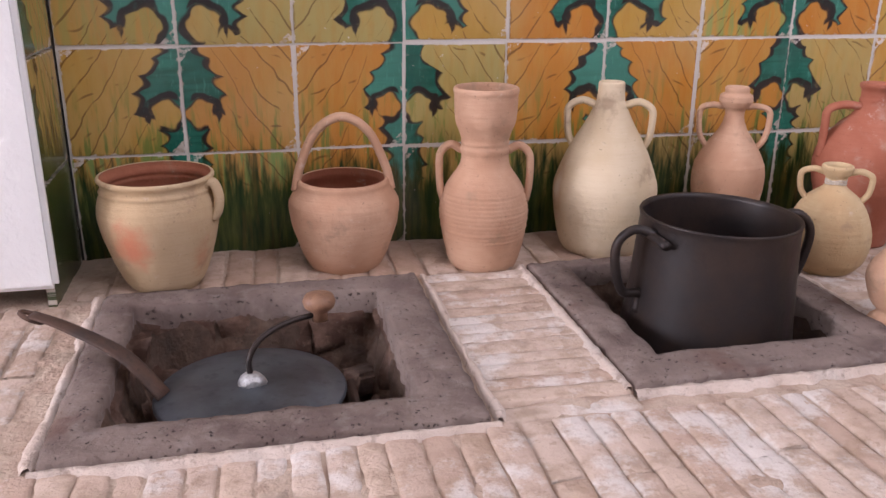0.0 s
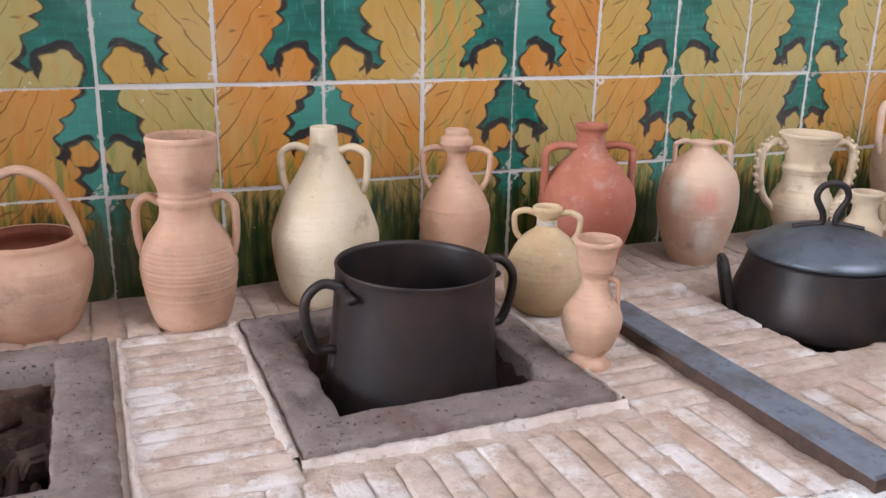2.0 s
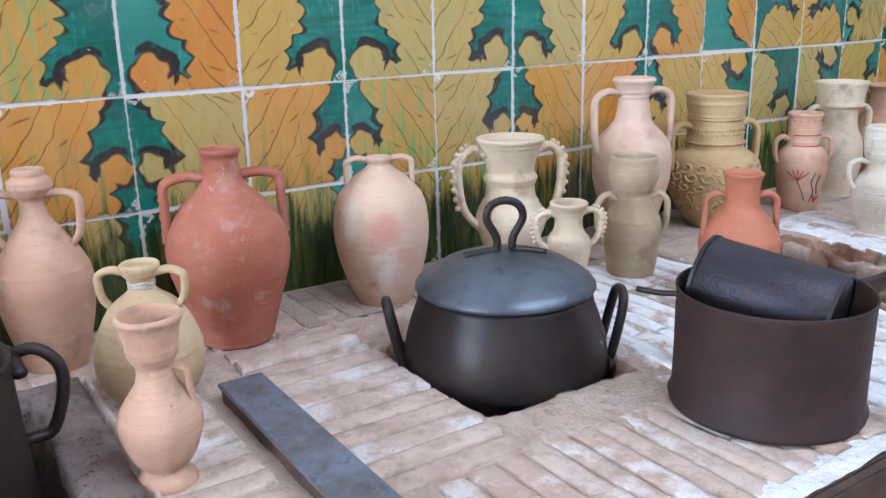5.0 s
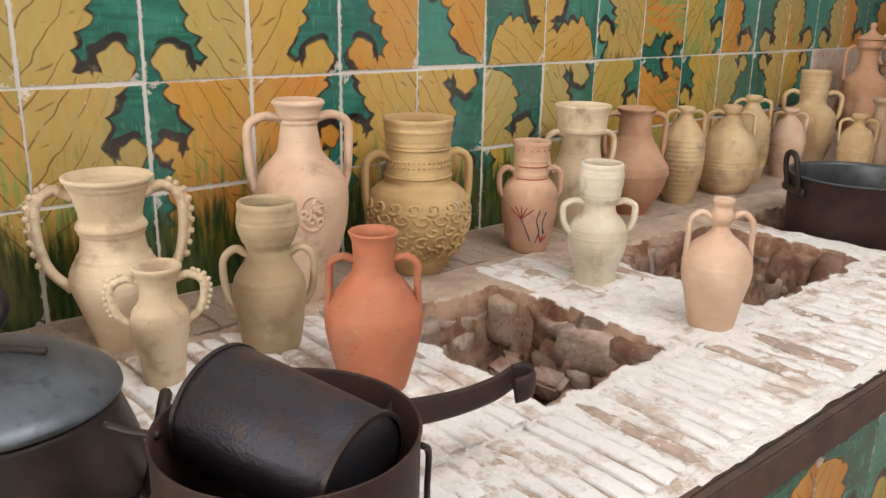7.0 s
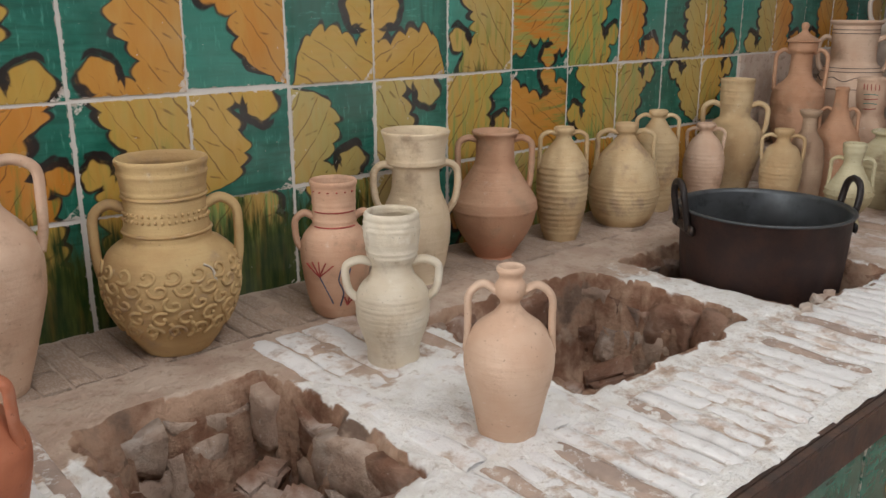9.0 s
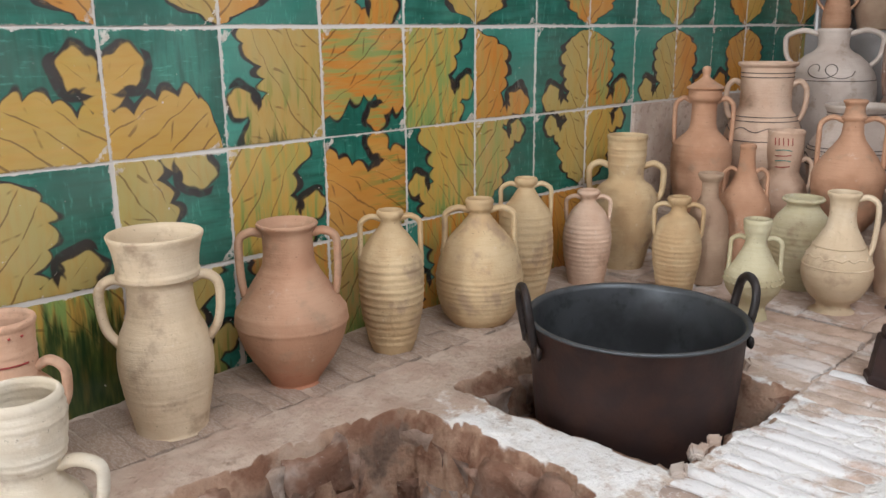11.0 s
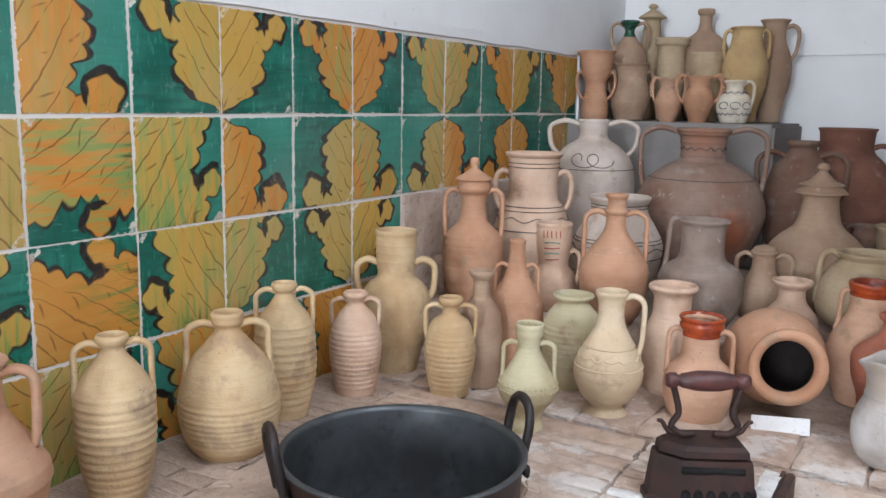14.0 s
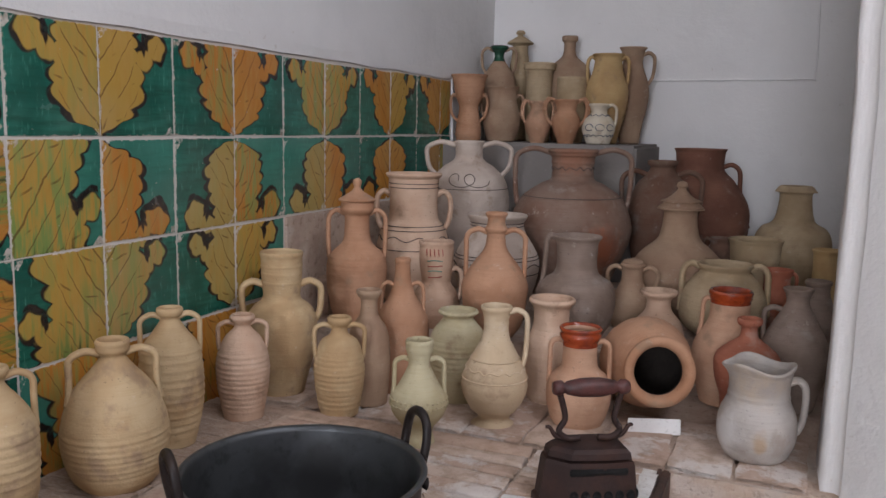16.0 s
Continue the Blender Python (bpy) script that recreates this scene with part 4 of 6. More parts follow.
    lathe(bm, [(0, -0.072), (0.009, -0.072), (0.012, -0.066), (0.0125, -0.056), (0.008, -0.05), (0.011, -0.045), (0.0155, -0.02), (0.016, 0.0), (0.0155, 0.02), (0.011, 0.045), (0.008, 0.05), (0.0125, 0.056), (0.012, 0.066), (0.009, 0.072), (0, 0.072)], 24)
    grip = part("grip", bm, DARK_WOOD, ob, "turned dark red wooden grip")
    grip.matrix_local = pose(0, 0, 0.192, 0, 90, 0)
    return ob


# Near-black for the shade in the iron's mouth and vents.
HOLE_BLACK = plain("hole_shade_black", (0.008, 0.007, 0.007), 0.9)
charcoal_iron()

card = thing("label_card", "small white card standing folded on the counter", "card", pose(4.515, -0.945, -0.008, 0, 0, -69))
bm = bmesh.new()
add_box(bm, -0.054, 0.0, 0.0, 0.054, 0.0012, 0.032)
c1 = part("front_leaf", bm, CARD, card, smooth=False)
c1.matrix_local = pose(0, 0, 0, -14, 0, 0)
bm = bmesh.new()
add_box(bm, -0.054, 0.0, 0.0, 0.054, 0.0012, 0.032)
c2 = part("back_leaf", bm, CARD, card, smooth=False)
c2.matrix_local = pose(0, 0.016, 0, 14, 0, 0)


# ---- pottery ----
def radius_at(profile, z):
    for (r0, z0), (r1, z1) in zip(profile, profile[1:]):
        if z0 <= z <= z1:
            return r0 + (r1 - r0) * (z - z0) / max(z1 - z0, 1e-6)
    return profile[-1][0] if z > profile[-1][1] else profile[0][0]


def stroke(bm, profile, pts, wide, proud=0.0012, n=5):
    """A brush stroke or raised coil laid on a turned surface, through (angle in degrees, height) points."""
    line = []
    for p in spline([(a, z, 0) for a, z in pts], n):
        r = radius_at(profile, p.y) + proud * 0.2
        line.append((r * math.cos(radians(p.x)), r * math.sin(radians(p.x)), p.y))
    tube(bm, line, wide, max(proud, 0.0008), 6, 1)


def pot(name, category, label, clay_mat, place, turn, profile, handles, ribs=None, frill=0, lid=0, glaze=0, greenlip=0,
        stripes=0, bands=0, medal=0, scroll=0, flower=0, wavy=0, spout=0, swirl=0, lip=2, rings=(), inside=None):
    """A thrown pot: profile of (radius, height) in mm, handles of (angle, top, bottom, reach, lift) in mm."""
    seed = place[0] * 3.1 + place[1] * 7
    prof = [(r / 1000, z / 1000) for r, z in profile]
    line = [(max(p.x, 0.003), p.y) for p in spline([(r, z, 0) for r, z in prof], 5)]
    line = [line[0]] + [b for a, b in zip(line, line[1:]) if b[1] > a[1] - 0.002]
    top = line[-1][1]
    zs = np.array([z for r, z in line])
    rs = np.array([r for r, z in line])
    n = max(int(top / 0.0024), 20)
    zz = np.linspace(0, top, n)
    rr = np.interp(zz, zs, rs)
    rr += 0.0005 * np.array([noise.noise(Vector((z * 160, seed, 0))) for z in zz])
    if lip:
        rr += lip / 1000 * np.exp(-((zz - top + 0.004) / 0.005) ** 2)
    if ribs:
        lo, hi, count = ribs
        wave = 0.0008 * (0.7 + 0.6 * np.sin(zz * 410 + seed)) * np.sin((zz - lo) / (hi - lo) * count * 2 * math.pi)
        rr += np.where((zz > lo) & (zz < hi), wave, 0)
    for height, proud in rings:
        rr += proud / 1000 * np.exp(-((zz - height / 1000) / 0.0028) ** 2)
    line = [(float(r), float(z)) for r, z in zip(rr, zz)]
    prof = line
    ob = thing(name, label, category, pose(place[0], place[1], place[2] - (0.008 if place[2] < 0.05 else 0), 0, 0, turn), "clay pots on the hearth")
    cut = lid or 9
    body = [p for p in line if p[1] <= cut]
    r_top, z_top = body[-1]
    wall = min(0.006, r_top * 0.35)
    inner = [(r_top - wall * 0.3, z_top + 0.0018), (r_top - wall * 0.8, z_top + 0.001)]
    deep = max(z_top * 0.45, z_top - 0.16)
    hollow = [(max(r - wall, 0.004), z) for r, z in reversed(body) if deep < z < z_top - 0.003]
    lining = inner[-1:] + hollow + [(0, hollow[-1][1] - 0.004)]
    if not inside:
        inner += lining[1:]
    bm = bmesh.new()
    lathe(bm, [(0, 0.0), (body[0][0] * 0.93, 0.0)] + [(r, max(z, 0.003)) for r, z in body[:1]] + body[1:] + inner, 44, 0.012, seed, 0.13 if spout else 0, z_top)
    part("body", bm, clay_mat, ob)
    if inside:
        bm = bmesh.new()
        lathe(bm, lining, 44, 0.012, seed)
        part("interior", bm, inside, ob, "orange-red fired interior")
    if lid:
        cap = [p for p in line if p[1] > cut]
        bm = bmesh.new()
        lathe(bm, [(0, cap[0][1] - 0.001), (cap[0][0] * 0.9, cap[0][1] - 0.001)] + cap + [(0, cap[-1][1] + 0.003)], 36, 0.012, seed)
        part("lid", bm, clay_mat, ob, "turned clay lid with knob")
    for angle, zt, zb, reach, lift in handles:
        zt, zb, reach, lift = zt / 1000, zb / 1000, reach / 1000, lift / 1000
        ra, rb = radius_at(prof, zt) - 0.004, radius_at(prof, zb) - 0.003
        w = min(0.0105, max(0.0045, reach * 0.085 + 0.0015))
        reach -= w
        mid = zb + (zt - zb) * 0.5
        pts = [(ra, zt), (ra + (reach - ra) * 0.5, zt + lift), (reach * 0.97, zt + lift * 0.2 - (zt - zb) * 0.08), (reach, mid + (zt - zb) * 0.12), (reach - (reach - rb) * 0.28, zb + (zt - zb) * 0.25), (rb, zb)]
        a = radians(angle)
        bm = bmesh.new()
        tube(bm, [(r * math.cos(a), r * math.sin(a), z) for r, z in pts], w * 1.15, w * 0.8, 10, 6, frill * 0.22, taper=0.9)
        if frill:
            tube(bm, [(r * 1.07 * math.cos(a), r * 1.07 * math.sin(a), z + 0.002) for r, z in pts[1:5]], w * 0.5, w * 0.55, 6, 6, 0.6)
            ruffle = spline([(r, z, 0) for r, z in pts[1:5]], 6)
            for i in range(1, len(ruffle) - 1, 2):
                way = (ruffle[i + 1] - ruffle[i - 1]).normalized()
                off = Vector((-way.y, way.x, 0)) * (w * 1.1)
                off = off if off.x > 0 else -off
                p = ruffle[i] + off
                bmesh.ops.create_icosphere(bm, subdivisions=1, radius=w * 0.62, matrix=Matrix.Translation((p.x * math.cos(a), p.x * math.sin(a), p.y)))
        part("handle", bm, clay_mat, ob)
    def painted_part(part_name, mat, lines, wide, proud=0.0012, words=""):
        for pts in lines:
            pb = bmesh.new()
            stroke(pb, prof, pts, wide, proud)
            part(part_name, pb, mat, ob, words)
    full = lambda z, amp=0.0, waves=0: [(a, z + amp * math.sin(radians(a) * waves)) for a in range(0, 361, 10)]
    if glaze or greenlip:
        z0 = glaze or greenlip
        rim = [(r + 0.0009, z) for r, z in body if z >= z0]
        gb = bmesh.new()
        lathe(gb, [(rim[0][0] - 0.002, rim[0][1] - 0.001)] + rim + [(r_top - wall * 0.3, z_top + 0.003), (r_top - wall - 0.0012, z_top), (r_top - wall - 0.001, z_top - 0.02)], 44, 0.012, seed)
        part("glazed_rim", gb, GLAZE if glaze else GLAZE_GREEN, ob, "glossy glazed rim")
    if bands:
        painted_part("painted_band", PAINT_DARK, [full(top * f) for f in (0.93, 0.9)], 0.0016)
        painted_part("painted_band", PAINT_DARK, [full(top * f) for f in (0.62, 0.59, 0.45)] + [full(top * 0.53, 0.006, 8)], 0.0018)
    if wavy:
        painted_part("wavy_line", PAINT_DARK, [full(top * 0.88, 0.005, 14), full(top * 0.7, 0.005, 18)], 0.0018)
    if stripes:
        painted_part("red_stripe", PAINT_RED, [[(q, top * 0.93), (q + 2, top * 0.85)] for q in (-125, -112, -98, -84, -70)] + [[(-120, top * z), (-95, top * z), (-70, top * (z + 0.01))] for z in (0.73, 0.6)], 0.0022)
        painted_part("green_stripe", PAINT_GREEN, [[(-120, top * z), (-95, top * (z + 0.01)), (-70, top * z)] for z in (0.79, 0.67)], 0.0028)
    if flower:
        painted_part("red_flower", PAINT_RED, [[(-118, 0.085), (-118 + d, 0.085 + 0.028 * math.cos(radians(d * 1.6)))] for d in (-24, -12, 0, 12, 24)] + [[(-70, 0.03), (-66 + d, 0.046)] for d in (-10, 0, 10)], 0.0028)
        painted_part("blue_stem", PAINT_BLUE, [[(-118, 0.085), (-108, 0.06), (-98, 0.035)], [(-80, 0.105), (-86, 0.08), (-78, 0.055), (-84, 0.03)], [(-66, 0.1), (-72, 0.075), (-66, 0.05)]], 0.0022)
        painted_part("red_band", PAINT_RED, [[(a, z) for a in range(-150, -29, 20)] for z in (0.167, 0.193)], 0.0018)
        painted_part("red_dot", PAINT_RED, [[(a, 0.228), (a + 4, 0.229)] for a in range(-150, -20, 22)], 0.003)
    if swirl:
        painted_part("blue_swirl", PAINT_BLUE, [[(q + 16 * math.cos(k), top * 0.42 + 0.011 * math.sin(k)) for k in np.linspace(0, 5.5, 9)] for q in (-125, -85, -45)] + [full(top * 0.22, 0.004, 16), full(top * 0.72, 0.003, 9)], 0.0018)
    if medal or scroll:
        z = top * (0.52 if medal else 0.43)
        if medal:
            lines = [[(-90 + 15 * math.cos(k), z - 0.01 + 0.03 * math.sin(k)) for k in np.linspace(0, 6.28, 14)]]
            rnd = random.Random(5)
            lines += [[(-90 + dx + 4 * math.cos(k), z - 0.01 + dz + 0.007 * math.sin(k)) for k in np.linspace(0, 5, 6)] for dx, dz in [(rnd.uniform(-11, 11), rnd.uniform(-0.022, 0.022)) for _ in range(9)]]
            painted_part("relief_medallion", clay_mat, lines, 0.0026, 0.0032, "moulded leafy medallion")
        else:
            lines = []
            for row, zz in enumerate((0.058, 0.082, 0.106, 0.13, 0.15)):
                for q in range(-175, 15, 21):
                    q0 = q + 10 * (row % 2)
                    lines.append([(q0 + (9.5 - 1.1 * k) * math.cos(k * 0.9 + row), zz + (0.0135 - 0.0016 * k) * math.sin(k * 0.9 + row)) for k in range(8)])
            lines += [[(q, 0.045), (q + 8, 0.06), (q + 2, 0.075)] for q in range(-170, 0, 18)]
            painted_part("relief_scroll", clay_mat, lines, 0.0028, 0.003, "raised scrolling leaf ornament")
            beads = [[(q, zz), (q + 3, zz)] for zz in (0.222, 0.232) for q in range(-170, 0, 9)]
            painted_part("bead", clay_mat, beads, 0.003, 0.003)
            painted_part("raised_ring", clay_mat, [full(0.255), full(0.2)], 0.003, 0.003)
            painted_part("white_streak", STRING, [[(-62, 0.16), (-55, 0.15), (-54, 0.125)]], 0.003, 0.002)
    if name == "footed_jug":
        painted_part("bead", clay_mat, [[(q, z), (q + 3, z)] for z in (top * 0.42, top * 0.47) for q in range(0, 360, 11)], 0.0022, 0.0022)
    if name == "large_white_amphora":
        painted_part("incised_scroll", PAINT_DARK, [[(-120 + 50 * t + 14 * math.cos(6.28 * t * 2), top * 0.74 + 0.02 * math.sin(6.28 * t * 2)) for t in np.linspace(0, 1, 18)], full(top * 0.68)], 0.0015)
    if name == "footed_pitcher":
        painted_part("incised_ring", clay_mat, [full(0.105), full(0.145), full(0.125, 0.003, 14)], 0.0016, 0.0016)
    if name == "round_flask":
        painted_part("string", STRING, [full(top * 0.845, 0.001, 3), full(top * 0.875, 0.001, 4), full(top * 0.86)], 0.0016, 0.0016, "string wound round the neck")
    if name == "basket_pot":
        hb = bmesh.new()
        tube(hb, [(-0.085, 0, 0.145), (-0.074, 0, 0.19), (-0.045, 0, 0.25), (0, 0, 0.275), (0.045, 0, 0.25), (0.074, 0, 0.19), (0.085, 0, 0.145)], 0.011, 0.008, 10, 6)
        part("arched_handle", hb, clay_mat, ob)
    return ob


pot("wide_jar", "jar", "buff clay jar with a thick rim and red scorch patch", CLAY_SCORCH, (0.160, -0.154, 0.00), -20,
    [(50, 0), (68, 25), (86, 75), (97, 125), (96, 154), (88, 178), (90, 198)],
    [(0, 182, 127, 116, 6)], lip=4, rings=((176, 3),), inside=CLAY_FIRED)
pot("basket_pot", "pot", "pinkish clay pot with a tall arched basket handle", CLAY_PINK, (0.471, -0.111, 0.00), -5,
    [(59, 0), (74, 25), (89, 68), (96, 95), (98, 126), (84, 150), (78, 165)],
    [], inside=CLAY_FIRED)
pot("cup_necked_jug", "jug", "pinkish clay jug with cup-shaped upper neck and two handles", CLAY_PINK, (0.719, -0.153, 0.00), -15,
    [(55, 0), (63, 12), (74, 55), (80, 109), (69, 151), (46, 187), (42, 211), (44, 218), (41, 228), (46, 248), (54, 273), (56, 325)],
    [(0, 215, 125, 90, 10), (180, 215, 125, 90, 10)], ribs=(.06,.15,12), rings=((214, 2), (222, 2.5), (230, 2), (323, -1)))
pot("pear_bottle", "bottle", "pale cream pear-shaped bottle with two small handles", CLAY_BURN, (0.965, -0.121, 0.00), -24,
    [(62, 0), (79, 18), (91, 63), (98, 119), (92, 152), (70, 206), (40, 259), (26, 295), (24, 324)],
    [(0, 282, 208, 86, 8), (180, 282, 208, 86, 8)], rings=((292, -1.5),), lip=0)
pot("slim_amphora", "amphora", "pink clay amphora with ribbed neck and two handles", CLAY_PINK, (1.227, -0.110, -0.00), -26,
    [(44, 0), (64, 86), (69, 133), (64, 163), (50, 192), (24, 232), (18, 261), (29, 278), (30, 292), (22, 297), (21, 307)],
    [(0, 270, 192, 72, 2), (180, 270, 192, 72, 2)], rings=((270, 2), (282, 1.5), (160, 1.2)))
pot("round_flask", "flask", "buff clay round flask with string tied round its neck", CLAY_BUFF, (1.320, -0.307, 0.00), -32,
    [(35, 0), (49, 7), (67, 30), (73, 64), (67, 97), (48, 135), (19, 160), (18, 175), (23, 182), (25, 196)],
    [(0, 184, 135, 65, 4), (180, 184, 135, 65, 4)])
pot("red_amphora", "amphora", "chalky red clay amphora with two wide square handles", CLAY_RED, (1.493, -0.161, 0.00), -13,
    [(60, 0), (68, 31), (81, 78), (94, 123), (97, 159), (89, 195), (64, 230), (38, 256), (28, 282), (28, 307), (30, 314)],
    [(0, 271, 173, 100, 3), (180, 271, 173, 100, 3)], rings=((285, 1.5), (240, 1.5)), lip=4)
pot("spotted_jug", "jug", "pale clay jug with a pink blotch and worn white patch", CLAY_SPOT, (1.782, -0.147, 0.00), -25,
    [(48, 0), (70, 54), (83, 106), (85, 157), (76, 197), (53, 226), (27, 246), (19, 255), (23, 265)],
    [(0, 261, 218, 65, 4), (180, 261, 218, 65, 4)])
pot("footed_goblet_jug", "jug", "small clay jug with funnel neck and square foot", CLAY_PINK, (1.268, -0.549, 0.00), -30,
    [(34, 0), (34, 11), (23, 25), (35, 42), (46, 76), (42, 100), (23, 129), (20, 149), (24, 157), (28, 173), (34, 208)],
    [(0, 145, 84, 41, 2)], rings=((170, 1.5), (163, 1.5)), lip=3)
pot("frilled_two_handled_jug", "jug", "cream clay jug with frilled handles and relief bands", CLAY_CREAM, (2.064, -0.162, 0.00), -19,
    [(34, 0), (53, 57), (68, 104), (65, 131), (50, 158), (47, 189), (52, 198), (46, 211), (53, 242), (64, 272)],
    [(0, 242, 99, 115, 12), (180, 242, 99, 115, 12)], frill=1, rings=((193, 4), (187, 3), (150, 2), (258, 1.5)), lip=3)
pot("small_frilled_jug", "jug", "small cream clay jug with frilled handles", CLAY_CREAM, (2.055, -0.342, 0.00), -22,
    [(27, 0), (33, 53), (39, 87), (38, 112), (27, 129), (25, 153), (33, 178)],
    [(0, 157, 95, 68, 6), (180, 157, 95, 68, 6)], frill=1)
pot("cup_necked_jug", "jug", "greyish clay jug with cup neck and two handles", CLAY_GREY, (2.245, -0.313, 0.00), -29,
    [(43, 0), (47, 13), (52, 51), (57, 89), (53, 117), (37, 144), (33, 164), (39, 176), (47, 198), (43, 236)],
    [(0, 153, 70, 77, 10), (180, 153, 70, 77, 10)], rings=((214, 1), (206, 1), (176, 1.5), (168, 1.5)))
pot("tall_amphora", "amphora", "tall pale clay amphora with a relief medallion", CLAY_PALE, (2.406, -0.150, 0.00), -18,
    [(42, 0), (71, 102), (82, 146), (85, 188), (82, 214), (70, 239), (41, 272), (34, 305), (32, 327), (38, 341), (42, 354), (42, 362)],
    [(0, 330, 205, 100, 6), (180, 330, 205, 100, 6)], medal=1, rings=((325, 3), (334, 3)), lip=4)
pot("relief_jug", "jug", "large ochre clay jug covered with scrolling relief", CLAY_OCHRE, (2.678, -0.15, 0.00), -22,
    [(51, 0), (75, 34), (100, 82), (106, 129), (94, 166), (69, 184), (66, 198), (62, 248), (66, 283), (68, 311)],
    [(0, 234, 129, 119, 9), (180, 234, 129, 119, 9)], scroll=1, rings=((290, 2), (262, 1.5), (178, 2)))
pot("painted_jug", "jug", "pink clay jug painted with red and blue flowers", CLAY_PINK, (2.963, -0.192, 0.00), -34,
    [(38, 0), (49, 27), (59, 81), (62, 122), (55, 148), (40, 166), (38, 179), (38, 209), (40, 244)],
    [(0, 179, 122, 77, 8), (180, 179, 122, 77, 8)], flower=1, rings=((175, 1.5), (205, 1)))
pot("spouted_tall_jug", "jug", "tall cream clay jug with a wavy pinched rim", CLAY_CREAM, (3.195, -0.136, 0.00), -31,
    [(56, 0), (53, 8), (63, 59), (69, 109), (64, 148), (49, 187), (47, 231), (56, 240), (60, 273), (67, 301)],
    [(0, 231, 139, 93, 6), (180, 231, 139, 93, 6)], rings=((240, 3), (246, 2)), lip=1)
pot("orange_jug", "jug", "smooth orange-red clay jug with two small handles", CLAY_ORANGE, (2.284, -0.531, 0.00), -37,
    [(46, 0), (58, 47), (66, 82), (69, 111), (61, 132), (45, 157), (31, 174), (29, 198), (31, 224), (34, 230)],
    [(0, 190, 120, 68, 5), (180, 190, 120, 68, 5)])
pot("ribbed_cup_jug", "jug", "whitish ribbed clay jug with cup neck and two handles", CLAY_WHITE, (2.906, -0.429, 0.00), -38,
    [(41, 0), (42, 28), (54, 66), (57, 93), (52, 121), (34, 143), (31, 161), (37, 175), (43, 210), (39, 240)],
    [(0, 161, 103, 79, 5), (180, 161, 103, 79, 5)], ribs=(.06,.125,9), rings=((226, 1.5), (218, 1.2), (182, 1.5), (174, 2), (166, 1.5)))
pot("narrow_necked_jug", "jug", "pale pink clay jug with a narrow stepped neck", CLAY_PALE, (2.874, -0.709, 0.00), -46,
    [(37, 0), (40, 13), (48, 53), (57, 92), (57, 119), (46, 146), (23, 165), (12, 180), (19, 192), (19, 204), (14, 213), (17, 226)],
    [(0, 194, 115, 59, 10), (180, 194, 115, 59, 10)])
pot("shouldered_amphora", "amphora", "brown-pink clay amphora with wide shoulder and two handles", CLAY_BASE, (3.426, -0.123, 0.00), -38,
    [(46, 0), (41, 5), (52, 22), (80, 67), (93, 111), (90, 133), (63, 177), (44, 209), (41, 251), (44, 267), (48, 277)],
    [(0, 259, 155, 89, 4), (180, 259, 155, 89, 4)], rings=((112, 1.5), (132, 1.5), (200, 1)), lip=3)
pot("ribbed_amphora", "amphora", "buff clay amphora with close ribs and two handles", CLAY_BUFF, (3.639, -0.132, 0.00), -36,
    [(36, 0), (45, 28), (56, 78), (60, 137), (57, 181), (39, 214), (20, 238), (18, 249), (22, 255), (22, 266)],
    [(0, 250, 171, 61, 6), (180, 250, 171, 61, 6)], ribs=(.02,.19,13))
pot("ribbed_round_amphora", "amphora", "broad oval buff clay amphora with ribbed belly", CLAY_BUFF, (3.868, -0.137, 0.00), -43,
    [(53, 0), (74, 26), (87, 70), (86, 114), (67, 168), (36, 206), (21, 227), (27, 238), (26, 255)],
    [(0, 232, 147, 77, 6), (180, 232, 147, 77, 6)], ribs=(.03,.11,8))
pot("ribbed_amphora", "amphora", "slim buff clay amphora with faint ribs", CLAY_BUFF, (4.058, -0.096, 0.00), -47,
    [(42, 0), (58, 73), (61, 133), (54, 192), (34, 221), (17, 248), (23, 256), (23, 268)],
    [(0, 250, 180, 61, 7), (180, 250, 180, 61, 7)], ribs=(.02,.2,12))
pot("ribbed_amphora", "amphora", "small pale ribbed clay amphora with two handles", CLAY_PALE, (4.241, -0.129, 0.00), -52,
    [(41, 0), (45, 25), (54, 77), (55, 128), (39, 172), (17, 197), (24, 212), (24, 221)],
    [(0, 203, 147, 56, 5), (180, 203, 147, 56, 5)], ribs=(.02,.15,12))
pot("wide_necked_amphora", "amphora", "tall buff clay amphora with a wide straight neck", CLAY_BUFF, (4.418, -0.110, 0.00), -57,
    [(50, 0), (59, 38), (76, 106), (80, 172), (65, 205), (43, 225), (45, 265), (47, 330)],
    [(0, 255, 172, 99, 8), (180, 255, 172, 99, 8)], rings=((300, 1.5), (283, 1.5), (262, 1.2)))
pot("ribbed_amphora", "amphora", "small buff ribbed clay amphora with two handles", CLAY_BUFF, (4.346, -0.301, 0.00), -61,
    [(40, 0), (51, 58), (54, 108), (42, 158), (20, 177), (17, 193), (24, 201), (24, 213)],
    [(0, 193, 123, 60, 5), (180, 193, 123, 60, 5)], ribs=(.02,.14,11))
pot("long_necked_bottle", "bottle", "tan clay bottle with flared lip", CLAY_TAN, (4.440, -0.323, 0.00), -63,
    [(42, 0), (47, 74), (47, 132), (40, 171), (21, 203), (19, 237), (25, 245), (27, 258)],
    [])
